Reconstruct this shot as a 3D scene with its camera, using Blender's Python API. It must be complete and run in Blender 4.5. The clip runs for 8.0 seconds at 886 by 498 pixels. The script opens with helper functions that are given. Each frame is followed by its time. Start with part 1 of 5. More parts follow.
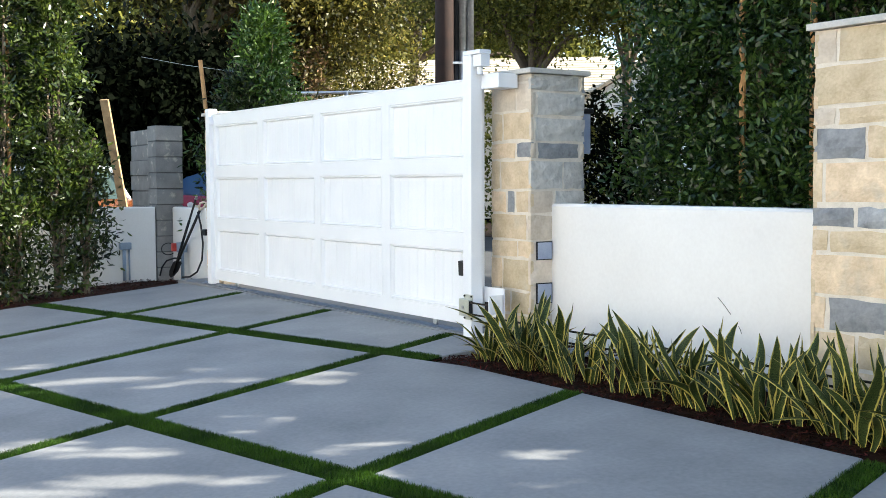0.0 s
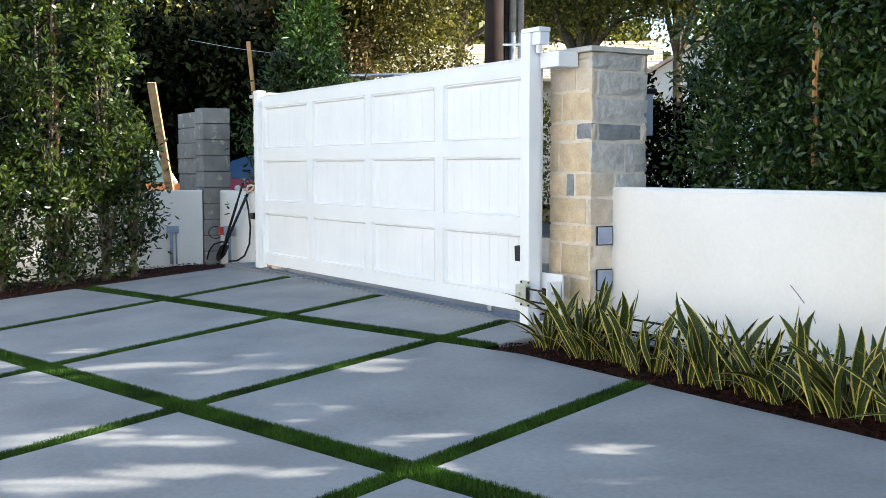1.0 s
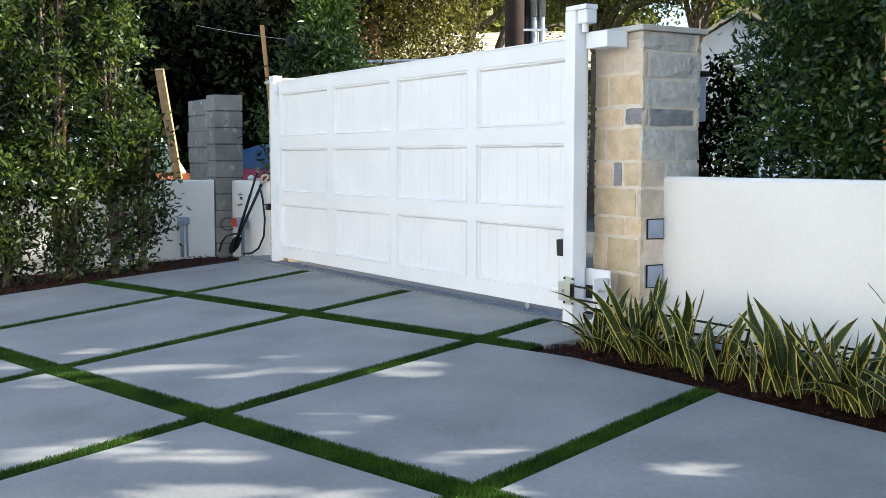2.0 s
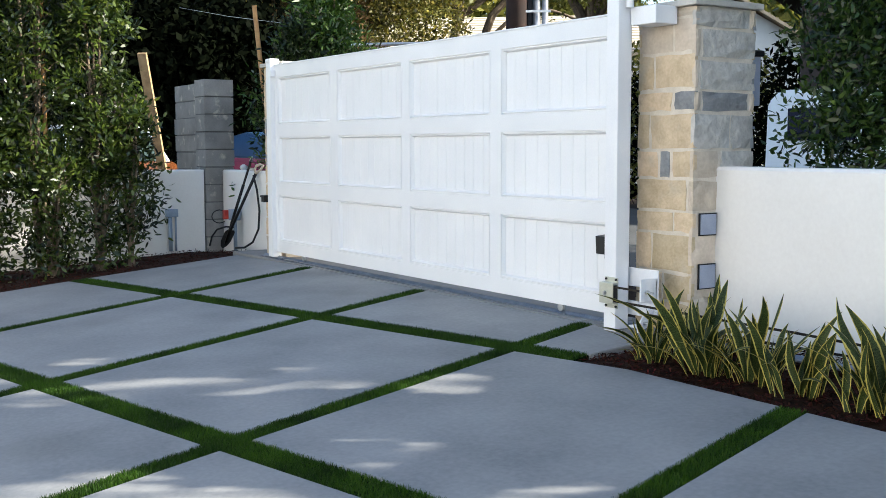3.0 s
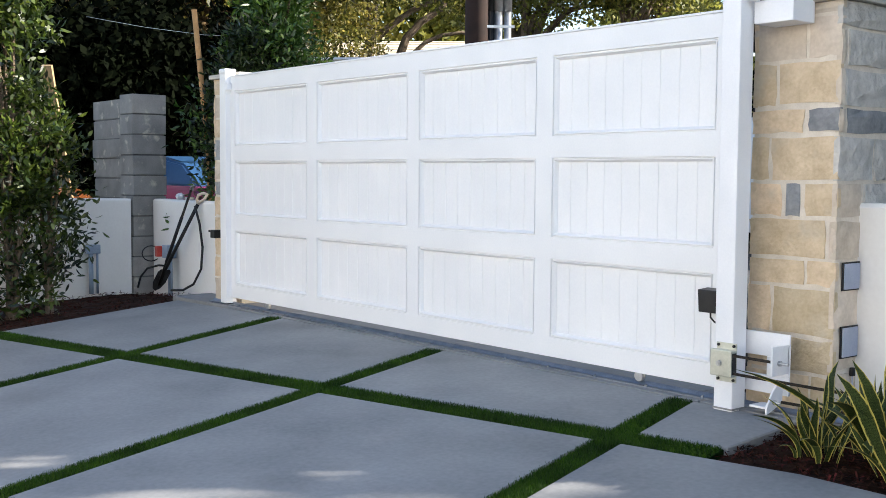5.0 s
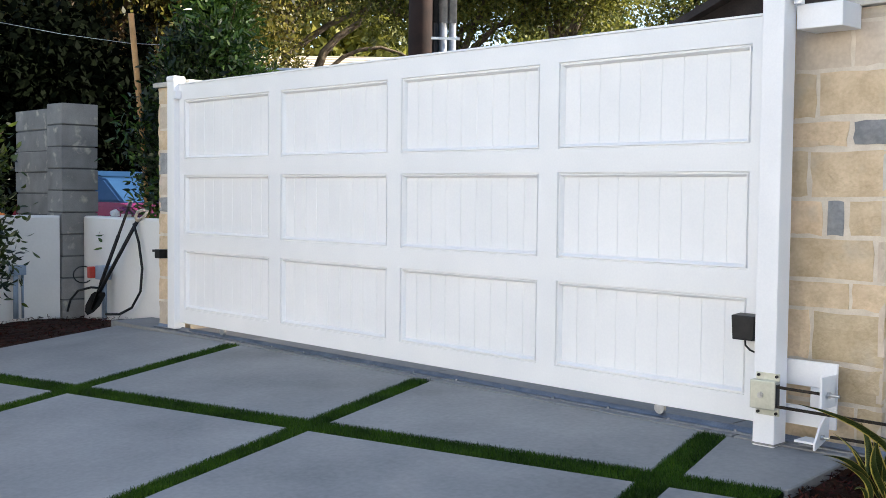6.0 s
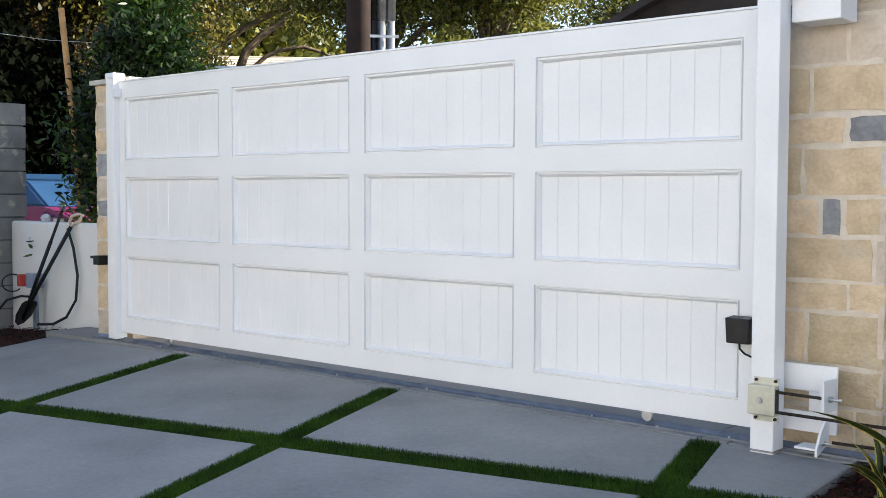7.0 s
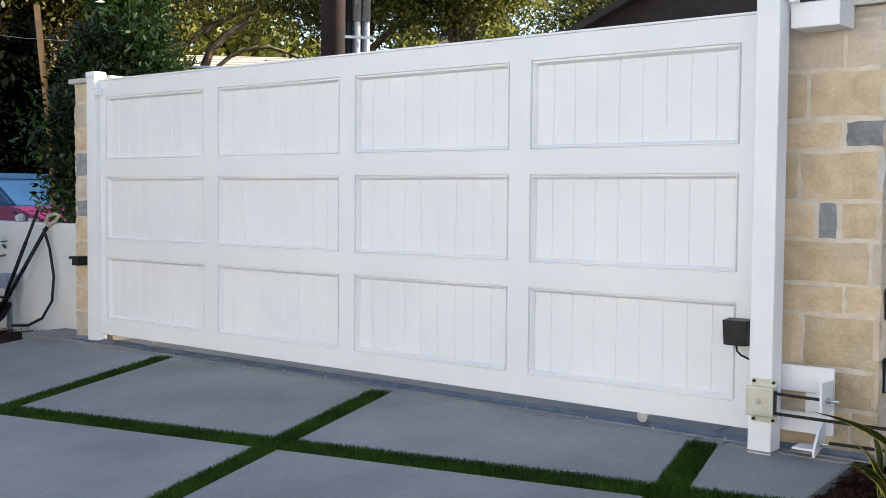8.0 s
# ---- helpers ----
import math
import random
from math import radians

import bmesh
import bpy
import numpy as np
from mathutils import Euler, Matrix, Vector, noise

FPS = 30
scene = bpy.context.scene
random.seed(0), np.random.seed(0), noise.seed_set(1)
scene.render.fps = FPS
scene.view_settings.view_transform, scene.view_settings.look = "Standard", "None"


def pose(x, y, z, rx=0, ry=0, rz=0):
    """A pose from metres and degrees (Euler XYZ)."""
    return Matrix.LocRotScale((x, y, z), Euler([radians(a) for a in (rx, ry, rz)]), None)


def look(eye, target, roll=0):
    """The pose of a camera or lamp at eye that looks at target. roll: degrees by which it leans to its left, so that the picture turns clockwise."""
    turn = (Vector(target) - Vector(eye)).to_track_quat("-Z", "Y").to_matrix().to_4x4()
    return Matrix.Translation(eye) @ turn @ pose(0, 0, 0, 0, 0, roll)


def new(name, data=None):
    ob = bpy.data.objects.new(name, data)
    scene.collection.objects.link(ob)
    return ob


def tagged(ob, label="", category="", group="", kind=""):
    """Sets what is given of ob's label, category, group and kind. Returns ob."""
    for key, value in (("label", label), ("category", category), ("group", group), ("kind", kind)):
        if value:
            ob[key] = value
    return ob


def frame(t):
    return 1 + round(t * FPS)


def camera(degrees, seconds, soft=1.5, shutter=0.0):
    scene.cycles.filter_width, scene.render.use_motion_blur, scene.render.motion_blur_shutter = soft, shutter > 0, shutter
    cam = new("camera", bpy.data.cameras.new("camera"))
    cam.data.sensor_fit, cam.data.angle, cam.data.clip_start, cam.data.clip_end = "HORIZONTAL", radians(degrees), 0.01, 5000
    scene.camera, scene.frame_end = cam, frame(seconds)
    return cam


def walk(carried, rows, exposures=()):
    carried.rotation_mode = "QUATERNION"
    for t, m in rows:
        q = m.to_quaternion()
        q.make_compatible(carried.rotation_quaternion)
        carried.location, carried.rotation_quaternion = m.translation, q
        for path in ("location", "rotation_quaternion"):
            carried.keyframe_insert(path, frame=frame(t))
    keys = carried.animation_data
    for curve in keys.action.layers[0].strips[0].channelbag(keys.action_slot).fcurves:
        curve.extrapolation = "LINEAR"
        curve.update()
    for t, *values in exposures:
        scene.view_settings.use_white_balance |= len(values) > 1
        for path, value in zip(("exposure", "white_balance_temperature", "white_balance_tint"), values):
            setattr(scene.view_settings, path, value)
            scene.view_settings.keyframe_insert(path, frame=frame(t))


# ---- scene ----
cam = camera(43.4, 8.0, soft=0.7)
PATH = [
    (0, (11.66, -4.761, 1.118), (10.003, -3.648, 1.0), -0.2),
    (0.5, (11.571, -4.742, 1.106), (9.883, -3.678, 0.974), -0.1),
    (1, (11.408, -4.719, 1.092), (9.712, -3.669, 0.949), 0.0),
    (1.5, (11.153, -4.684, 1.071), (9.452, -3.643, 0.92), 0.1),
    (3, (10.085, -4.555, 1.088), (8.413, -3.473, 0.905), -0.1),
    (3.5, (9.657, -4.496, 1.089), (7.997, -3.395, 0.906), -0.2),
    (4, (9.201, -4.434, 1.086), (7.561, -3.302, 0.913), 0.0),
    (4.5, (8.727, -4.412, 1.093), (7.126, -3.222, 0.937), 0.1),
    (6, (7.553, -4.476, 1.076), (6.119, -3.085, 0.975), 0.6),
    (6.5, (7.304, -4.486, 1.085), (5.93, -3.036, 0.982), 0.1),
    (7, (7.161, -4.494, 1.073), (5.835, -2.999, 0.975), 0.2),
    (7.5, (7.092, -4.549, 1.065), (5.796, -3.029, 0.97), 0.5),
    (8, (7.024, -4.615, 1.074), (5.755, -3.072, 0.979), 0.5),
]
EXPOSURES = [(0.0, 1.84, 6450, 5), (1.5, 1.74, 6400, 5), (3.5, 1.58, 6400, 7), (4.5, 1.6, 6450, 9), (6.0, 1.53, 6550, 9), (8.0, 1.36, 6600, 9)]
walk(cam, [(t, look(eye, target, roll)) for t, eye, target, roll in PATH], EXPOSURES)

# ---- world, sun and sky ----
SUN_TO = Vector((0.62, 0.62, 0.485)).normalized()
world = bpy.data.worlds.new("world")
scene.world = world
world.use_nodes = True
wn = world.node_tree.nodes
sky = wn.new("ShaderNodeTexSky")
sky.sky_type, sky.sun_disc = "NISHITA", False
sky.sun_elevation = math.asin(SUN_TO.z)
sky.sun_rotation = math.atan2(SUN_TO.x, SUN_TO.y)
sky.air_density, sky.dust_density, sky.ozone_density = 1.0, 1.5, 1.0
wn["Background"].inputs["Strength"].default_value = 0.14
world.node_tree.links.new(sky.outputs["Color"], wn["Background"].inputs["Color"])
sun_data = bpy.data.lights.new("sun", "SUN")
sun_data.energy, sun_data.angle, sun_data.color = 5.0, radians(0.53), (1.0, 0.93, 0.82)
sun = new("sun", sun_data)
sun.matrix_world = look(SUN_TO * 60, (0, 0, 0))


# ---- materials ----
def material(name, dark, light, scale=6.0, fine=60.0, rough=0.6, bump=0.1, metal=0.0, vary=0.0, islands=0.0,
             stain_or_shade=None, spec=0.5, through_light=0.0, fine_depth=0.004):
    """A procedural surface: broad and fine noise mix two colours; vary shifts it piece by piece, islands leaf by leaf."""
    m = bpy.data.materials.new(name)
    m.use_nodes = True
    nt = m.node_tree
    n, l = nt.nodes, nt.links
    bsdf = n["Principled BSDF"]
    geo = n.new("ShaderNodeNewGeometry")
    big = n.new("ShaderNodeTexNoise")
    big.inputs["Scale"].default_value, big.inputs["Detail"].default_value = scale, 6
    small = n.new("ShaderNodeTexNoise")
    small.inputs["Scale"].default_value, small.inputs["Detail"].default_value = fine, 4
    l.new(geo.outputs["Position"], big.inputs["Vector"])
    l.new(geo.outputs["Position"], small.inputs["Vector"])
    add = n.new("ShaderNodeMath")
    add.operation = "MULTIPLY_ADD"
    l.new(small.outputs["Fac"], add.inputs[0])
    add.inputs[1].default_value = 0.5
    l.new(big.outputs["Fac"], add.inputs[2])
    rng = n.new("ShaderNodeMapRange")
    rng.inputs["From Min"].default_value, rng.inputs["From Max"].default_value = 0.5, 1.0
    l.new(add.outputs[0], rng.inputs["Value"])
    mix = n.new("ShaderNodeMix")
    mix.data_type = "RGBA"
    mix.inputs["A"].default_value, mix.inputs["B"].default_value = (*dark, 1), (*light, 1)
    l.new(rng.outputs["Result"], mix.inputs["Factor"])
    colour = mix.outputs["Result"]
    if vary or islands:
        hsv = n.new("ShaderNodeHueSaturation")
        val = n.new("ShaderNodeMapRange")
        if vary:
            src = n.new("ShaderNodeObjectInfo").outputs["Random"]
        else:
            src = geo.outputs["Random Per Island"]
        amount = vary or islands
        val.inputs["To Min"].default_value, val.inputs["To Max"].default_value = 1 - amount, 1 + amount
        l.new(src, val.inputs["Value"])
        l.new(val.outputs["Result"], hsv.inputs["Value"])
        hue = n.new("ShaderNodeMapRange")
        hue.inputs["To Min"].default_value, hue.inputs["To Max"].default_value = 0.5 + 0.035 * amount, 0.5 - 0.035 * amount
        l.new(src, hue.inputs["Value"])
        l.new(hue.outputs["Result"], hsv.inputs["Hue"])
        l.new(colour, hsv.inputs["Color"])
        colour = hsv.outputs["Color"]
    # noise patches: real staining, and for two leaf materials shade put into the colour
    if stain_or_shade:
        patch = n.new("ShaderNodeTexNoise")
        patch.inputs["Scale"].default_value, patch.inputs["Detail"].default_value = stain_or_shade[1], 3
        l.new(geo.outputs["Position"], patch.inputs["Vector"])
        edge = n.new("ShaderNodeMapRange")
        edge.inputs["From Min"].default_value, edge.inputs["From Max"].default_value = stain_or_shade[2], stain_or_shade[2] + 0.15
        edge.inputs["To Max"].default_value = stain_or_shade[3]
        l.new(patch.outputs["Fac"], edge.inputs["Value"])
        over = n.new("ShaderNodeMix")
        over.data_type = "RGBA"
        over.inputs["B"].default_value = (*stain_or_shade[0], 1)
        l.new(edge.outputs["Result"], over.inputs["Factor"])
        l.new(colour, over.inputs["A"])
        colour = over.outputs["Result"]
    l.new(colour, bsdf.inputs["Base Color"])
    bsdf.inputs["Roughness"].default_value = rough
    bsdf.inputs["Metallic"].default_value = metal
    bsdf.inputs["Specular IOR Level"].default_value = spec
    if bump:
        b = n.new("ShaderNodeBump")
        b.inputs["Strength"].default_value, b.inputs["Distance"].default_value = bump, fine_depth
        l.new(add.outputs[0], b.inputs["Height"])
        l.new(b.outputs["Normal"], bsdf.inputs["Normal"])
    if through_light:
        tr = n.new("ShaderNodeBsdfTranslucent")
        l.new(colour, tr.inputs["Color"])
        ms = n.new("ShaderNodeMixShader")
        ms.inputs["Fac"].default_value = through_light
        l.new(bsdf.outputs["BSDF"], ms.inputs[1])
        l.new(tr.outputs["BSDF"], ms.inputs[2])
        l.new(ms.outputs["Shader"], n["Material Output"].inputs["Surface"])
    return m


def glass(name, tint=(0.02, 0.03, 0.04)):
    m = bpy.data.materials.new(name)
    m.use_nodes = True
    b = m.node_tree.nodes["Principled BSDF"]
    b.inputs["Base Color"].default_value = (*tint, 1)
    b.inputs["Roughness"].default_value = 0.04
    b.inputs["Specular IOR Level"].default_value = 0.8
    return m


white_paint = material("white_gate_paint", (0.76, 0.77, 0.78), (0.84, 0.84, 0.84), 2.0, 90, 0.42, 0.05, fine_depth=0.001)
white_steel = material("white_powder_coat", (0.74, 0.75, 0.77), (0.83, 0.83, 0.84), 3.0, 120, 0.35, 0.04, fine_depth=0.001)
stucco = material("white_stucco", (0.74, 0.715, 0.68), (0.82, 0.8, 0.765), 1.3, 45, 0.9, 0.16, stain_or_shade=((0.58, 0.56, 0.53), 0.9, 0.6, 0.3), fine_depth=0.006)
concrete = material("smooth_concrete", (0.165, 0.167, 0.171), (0.27, 0.268, 0.265), 1.6, 40, 0.72, 0.12, vary=0.05, stain_or_shade=((0.125, 0.12, 0.115), 1.1, 0.58, 0.32))
mortar = material("pale_mortar", (0.6, 0.53, 0.44), (0.76, 0.69, 0.59), 14, 120, 0.95, 0.5, fine_depth=0.008, spec=0.2)
cream_stone = material("cream_limestone", (0.51, 0.39, 0.245), (0.73, 0.59, 0.41), 9, 55, 0.85, 0.8, vary=0.16, stain_or_shade=((0.5, 0.45, 0.36), 5, 0.56, 0.6), fine_depth=0.014, spec=0.25)
pale_stone = material("pale_limestone", (0.48, 0.4, 0.31), (0.66, 0.57, 0.46), 9, 55, 0.85, 0.45, vary=0.1, fine_depth=0.01)
grey_stone = material("blue_grey_stone", (0.2, 0.21, 0.22), (0.36, 0.36, 0.36), 11, 60, 0.8, 0.5, vary=0.18, stain_or_shade=((0.13, 0.13, 0.14), 14, 0.6, 0.6), fine_depth=0.012)
rough_stone = material("split_face_stone", (0.42, 0.4, 0.365), (0.64, 0.61, 0.56), 14, 26, 0.7, 0.75, vary=0.12, fine_depth=0.028)
cap_stone = material("cap_stone", (0.42, 0.4, 0.36), (0.6, 0.57, 0.52), 6, 70, 0.8, 0.3)
block_grey = material("concrete_block", (0.2, 0.193, 0.185), (0.33, 0.315, 0.295), 5, 140, 0.95, 0.6, vary=0.1, stain_or_shade=((0.58, 0.52, 0.42), 9, 0.6, 0.9), fine_depth=0.006)
joint_dark = material("block_mortar", (0.1, 0.1, 0.1), (0.17, 0.165, 0.16), 9, 90, 0.95, 0.4)
soil = material("dark_soil", (0.008, 0.005, 0.004), (0.025, 0.016, 0.011), 3, 30, 0.95, 0.6, fine_depth=0.02, spec=0.1)
mulch_mat = material("red_brown_mulch", (0.006, 0.0025, 0.002), (0.065, 0.022, 0.013), 12, 80, 0.9, 0.6, islands=0.8, fine_depth=0.006, spec=0.12)
turf_base = material("turf_backing", (0.003, 0.009, 0.002), (0.008, 0.02, 0.004), 20, 200, 0.9, 0.4, spec=0.05)
turf_mat = material("artificial_turf", (0.007, 0.026, 0.003), (0.048, 0.115, 0.008), 4, 80, 0.5, 0.0, islands=0.4, through_light=0.25, spec=0.2)
steel = material("galvanised_steel", (0.4, 0.41, 0.42), (0.6, 0.6, 0.6), 20, 120, 0.38, 0.1, metal=0.9, fine_depth=0.001)
zinc = material("zinc_plate", (0.44, 0.45, 0.39), (0.58, 0.59, 0.52), 14, 90, 0.35, 0.1, metal=0.75, fine_depth=0.001)
track_steel = material("track_steel", (0.16, 0.18, 0.22), (0.3, 0.32, 0.36), 10, 120, 0.4, 0.15, metal=0.8, fine_depth=0.001)
black_plastic = material("black_plastic", (0.008, 0.008, 0.009), (0.02, 0.02, 0.021), 20, 150, 0.4, 0.1, fine_depth=0.001, spec=0.25)
rubber = material("black_rubber", (0.01, 0.01, 0.011), (0.025, 0.025, 0.026), 12, 90, 0.6, 0.15, fine_depth=0.002, spec=0.25)
chain_mat = material("oiled_chain", (0.014, 0.012, 0.011), (0.045, 0.04, 0.035), 40, 200, 0.5, 0.1, metal=0.8)
grey_plate = material("blue_grey_plate", (0.27, 0.31, 0.4), (0.36, 0.4, 0.5), 7, 120, 0.35, 0.05, fine_depth=0.001)
blue_box = material("blue_grey_box", (0.2, 0.26, 0.34), (0.3, 0.37, 0.46), 9, 90, 0.5, 0.05, fine_depth=0.001)
red_plastic = material("red_plastic", (0.4, 0.03, 0.02), (0.55, 0.06, 0.04), 12, 90, 0.4, 0.05, fine_depth=0.001)
bark = material("tree_bark", (0.07, 0.05, 0.035), (0.2, 0.15, 0.1), 6, 40, 0.95, 0.9, fine_depth=0.03)
pale_bark = material("pale_oak_bark", (0.14, 0.11, 0.08), (0.36, 0.29, 0.21), 5, 30, 0.95, 0.9, fine_depth=0.03)
stake_wood = material("tan_stake_wood", (0.36, 0.18, 0.06), (0.55, 0.3, 0.12), 8, 70, 0.75, 0.3)
lumber = material("rough_lumber", (0.22, 0.14, 0.07), (0.42, 0.29, 0.15), 10, 90, 0.8, 0.4, stain_or_shade=((0.2, 0.13, 0.07), 9, 0.6, 0.7))
pole_wood = material("creosoted_pole", (0.012, 0.006, 0.005), (0.032, 0.014, 0.01), 6, 70, 0.85, 0.6)
hedge_leaf = material("glossy_hedge_leaf", (0.006, 0.02, 0.005), (0.07, 0.13, 0.024), 3.0, 25, 0.28, 0.0, islands=0.75, spec=0.5, through_light=0.32)
laurel_leaf = material("laurel_leaf", (0.003, 0.009, 0.003), (0.064, 0.1, 0.015), 2.2, 25, 0.28, 0.0, islands=0.8, spec=0.5, through_light=0.34)
oak_leaf = material("oak_leaf", (0.075, 0.095, 0.018), (0.29, 0.28, 0.055), 0.5, 12, 0.5, 0.0, islands=0.6, through_light=0.5)
bright_leaf = material("bright_shrub_leaf", (0.012, 0.042, 0.006), (0.075, 0.14, 0.02), 1.5, 25, 0.4, 0.0, islands=0.4, through_light=0.3)
# the dark patches put gap shade into the colour of these two leaves
shade_patched_leaf = material("shade_patched_oak_leaf", (0.02, 0.022, 0.007), (0.27, 0.25, 0.05), 0.9, 12, 0.5, 0.0, islands=0.8, through_light=0.4, stain_or_shade=((0.014, 0.014, 0.006), 0.8, 0.5, 0.9))
dry_leaf = material("dry_brown_shade_patched_leaf", (0.06, 0.04, 0.018), (0.24, 0.16, 0.07), 0.8, 15, 0.7, 0.0, islands=0.7, through_light=0.3, stain_or_shade=((0.012, 0.01, 0.006), 0.9, 0.48, 0.9))
# darker copy of the shrub leaf with shade put into its colour
shade_leaf = material("shade_coloured_shrub_leaf", (0.003, 0.008, 0.003), (0.024, 0.04, 0.012), 1.8, 25, 0.4, 0.0, islands=0.7, through_light=0.2, spec=0.3)
# deep shade is put into this leaf colour, far darker than foliage
deep_shade_leaf = material("deep_shade_shrub_leaf", (0.0012, 0.002, 0.001), (0.004, 0.006, 0.0025), 1.0, 15, 0.7, 0.0, islands=0.4, spec=0.02)


# ---- mesh helpers ----
def finish(name, bm, mat, parent=None, label="", smooth=False):
    me = bpy.data.meshes.new(name)
    bmesh.ops.recalc_face_normals(bm, faces=bm.faces)
    bm.to_mesh(me)
    bm.free()
    me.materials.append(mat)
    if smooth:
        me.polygons.foreach_set("use_smooth", [True] * len(me.polygons))
    ob = new(name, me)
    if parent:
        ob.parent = parent
    if label:
        ob["label"] = label
    return ob


def part(name, bm, mat, parent, label="", smooth=False):
    return finish(name, bm, mat, parent, label, smooth)


def share(name, me, parent, m=None):
    ob = new(name, me)
    ob.parent = parent
    if m is not None:
        ob.matrix_basis = m
    return ob


def thing(name, label, category, at=(0, 0, 0), group="", kind=""):
    ob = new(name)
    ob.location = at
    ob.empty_display_size = 0.1
    return tagged(ob, label, category, group, kind)


def box(x0, x1, y0, y1, z0, z1, bevel=0.0, bm=None):
    own = bm is None
    bm = bm or bmesh.new()
    co = [(x, y, z) for z in (z0, z1) for y in (y0, y1) for x in (x0, x1)]
    v = [bm.verts.new(c) for c in co]
    faces = [bm.faces.new([v[i] for i in f]) for f in ((0, 2, 3, 1), (4, 5, 7, 6), (0, 1, 5, 4), (2, 6, 7, 3), (0, 4, 6, 2), (1, 3, 7, 5))]
    if bevel:
        edges = list({e for f in faces for e in f.edges})
        bmesh.ops.bevel(bm, geom=edges, offset=bevel, segments=2, affect="EDGES", profile=0.6)
    return bm


def tube(points, radii, seg=8, bm=None, cap=True):
    """A tapered tube along a line of points."""
    bm = bm or bmesh.new()
    pts = [Vector(p) for p in points]
    if not hasattr(radii, "__len__"):
        radii = [radii] * len(pts)
    rings = []
    side = Vector((0.31, 0.94, 0.12))
    for i, p in enumerate(pts):
        d = (pts[min(i + 1, len(pts) - 1)] - pts[max(i - 1, 0)]).normalized()
        a = d.cross(side)
        if a.length < 1e-3:
            a = d.cross(Vector((1, 0, 0)))
        a.normalize()
        b = d.cross(a)
        side = b.cross(d) if b.cross(d).length > 1e-3 else side
        rings.append([bm.verts.new(p + radii[i] * (math.cos(k * 2 * math.pi / seg) * a + math.sin(k * 2 * math.pi / seg) * b)) for k in range(seg)])
        side = a.cross(d) * -1
    for r, s in zip(rings, rings[1:]):
        best = min(range(seg), key=lambda o: sum((r[k].co - s[(k + o) % seg].co).length for k in range(seg)))
        for k in range(seg):
            bm.faces.new((r[k], r[(k + 1) % seg], s[(k + 1 + best) % seg], s[(k + best) % seg]))
    if cap:
        bm.faces.new(rings[0][::-1])
        bm.faces.new(rings[-1])
    return bm


def prism(poly, z_of, low, bevel=0.006):
    """A slab with a bevelled upper edge over a convex outline; z_of gives the top's height."""
    bm = bmesh.new()
    c = sum((Vector(p) for p in poly), Vector((0, 0))) / len(poly)
    def ring(inset, dz):
        out = []
        for p in poly:
            q = Vector(p)
            q = q + (c - q).normalized() * inset
            out.append(bm.verts.new((q.x, q.y, z_of(q.x, q.y) + dz)))
        return out
    a, b, d = ring(0, -low), ring(0, -bevel), ring(bevel * 1.4, 0)
    n = len(poly)
    for r, s in ((a, b), (b, d)):
        for k in range(n):
            bm.faces.new((r[k], r[(k + 1) % n], s[(k + 1) % n], s[k]))
    bm.faces.new(d)
    return bm


def clip(poly, a, b, c):
    """The part of a convex outline where a x + b y <= c."""
    out = []
    for p, q in zip(poly, poly[1:] + poly[:1]):
        fp, fq = a * p[0] + b * p[1] - c, a * q[0] + b * q[1] - c
        if fp <= 0:
            out.append(p)
        if fp * fq < 0:
            k = fp / (fp - fq)
            out.append((p[0] + k * (q[0] - p[0]), p[1] + k * (q[1] - p[1])))
    return out


def quads(name, verts, mat, parent=None, label=""):
    """One mesh of loose leaves or blades, each one face, from an array of shape (n, corners, 3)."""
    n, c = verts.shape[:2]
    me = bpy.data.meshes.new(name)
    me.vertices.add(c * n)
    me.vertices.foreach_set("co", np.asarray(verts, np.float32).reshape(-1))
    me.loops.add(c * n)
    me.loops.foreach_set("vertex_index", np.arange(c * n, dtype=np.int32))
    me.polygons.add(n)
    me.polygons.foreach_set("loop_start", np.arange(0, c * n, c, dtype=np.int32))
    me.update(calc_edges=True)
    me.materials.append(mat)
    ob = new(name, me)
    if parent:
        ob.parent = parent
    if label:
        ob["label"] = label
    return ob


RNG = np.random.default_rng(7)


def unit(v):
    return v / np.maximum(np.linalg.norm(v, axis=-1, keepdims=True), 1e-6)


def leaves(places, length, width, rise=0.3, outward=None, droop=0.0, fine=False):
    """Folded leaves at places, pointing about at random, rising or outward; fine ones have a rounded outline."""
    n = len(places)
    d = RNG.normal(size=(n, 3))
    d[:, 2] += rise
    if outward is not None:
        d += 1.2 * outward
    d[:, 2] -= droop
    d = unit(d)
    s = unit(np.cross(d, RNG.normal(size=(n, 3))))
    nrm = np.cross(d, s)
    L = (length * RNG.uniform(0.6, 1.25, (n, 1)))
    W = (width * RNG.uniform(0.7, 1.2, (n, 1)))
    if fine:
        def corner(f, w, lift):
            return places + d * L * f + s * W * 0.5 * w + nrm * (W * 0.18 * abs(w) + L * lift)
        tip = corner(1.0, 0.0, -0.08)
        return np.stack([places, corner(0.3, 0.85, 0.03), corner(0.65, 0.8, 0.02), tip, corner(0.65, -0.8, 0.02), corner(0.3, -0.85, 0.03)], 1)
    mid = places + d * L * 0.48 - nrm * W * 0.12
    return np.stack([places, mid + s * W * 0.5 + nrm * W * 0.2, places + d * L + nrm * L * 0.06, mid - s * W * 0.5 + nrm * W * 0.2], 1)


def clumps(centres, per, spread):
    """Leaf places gathered round clump centres."""
    c = np.repeat(centres, per, 0)
    off = RNG.normal(size=(len(c), 3)) * spread
    return c + off, unit(off)


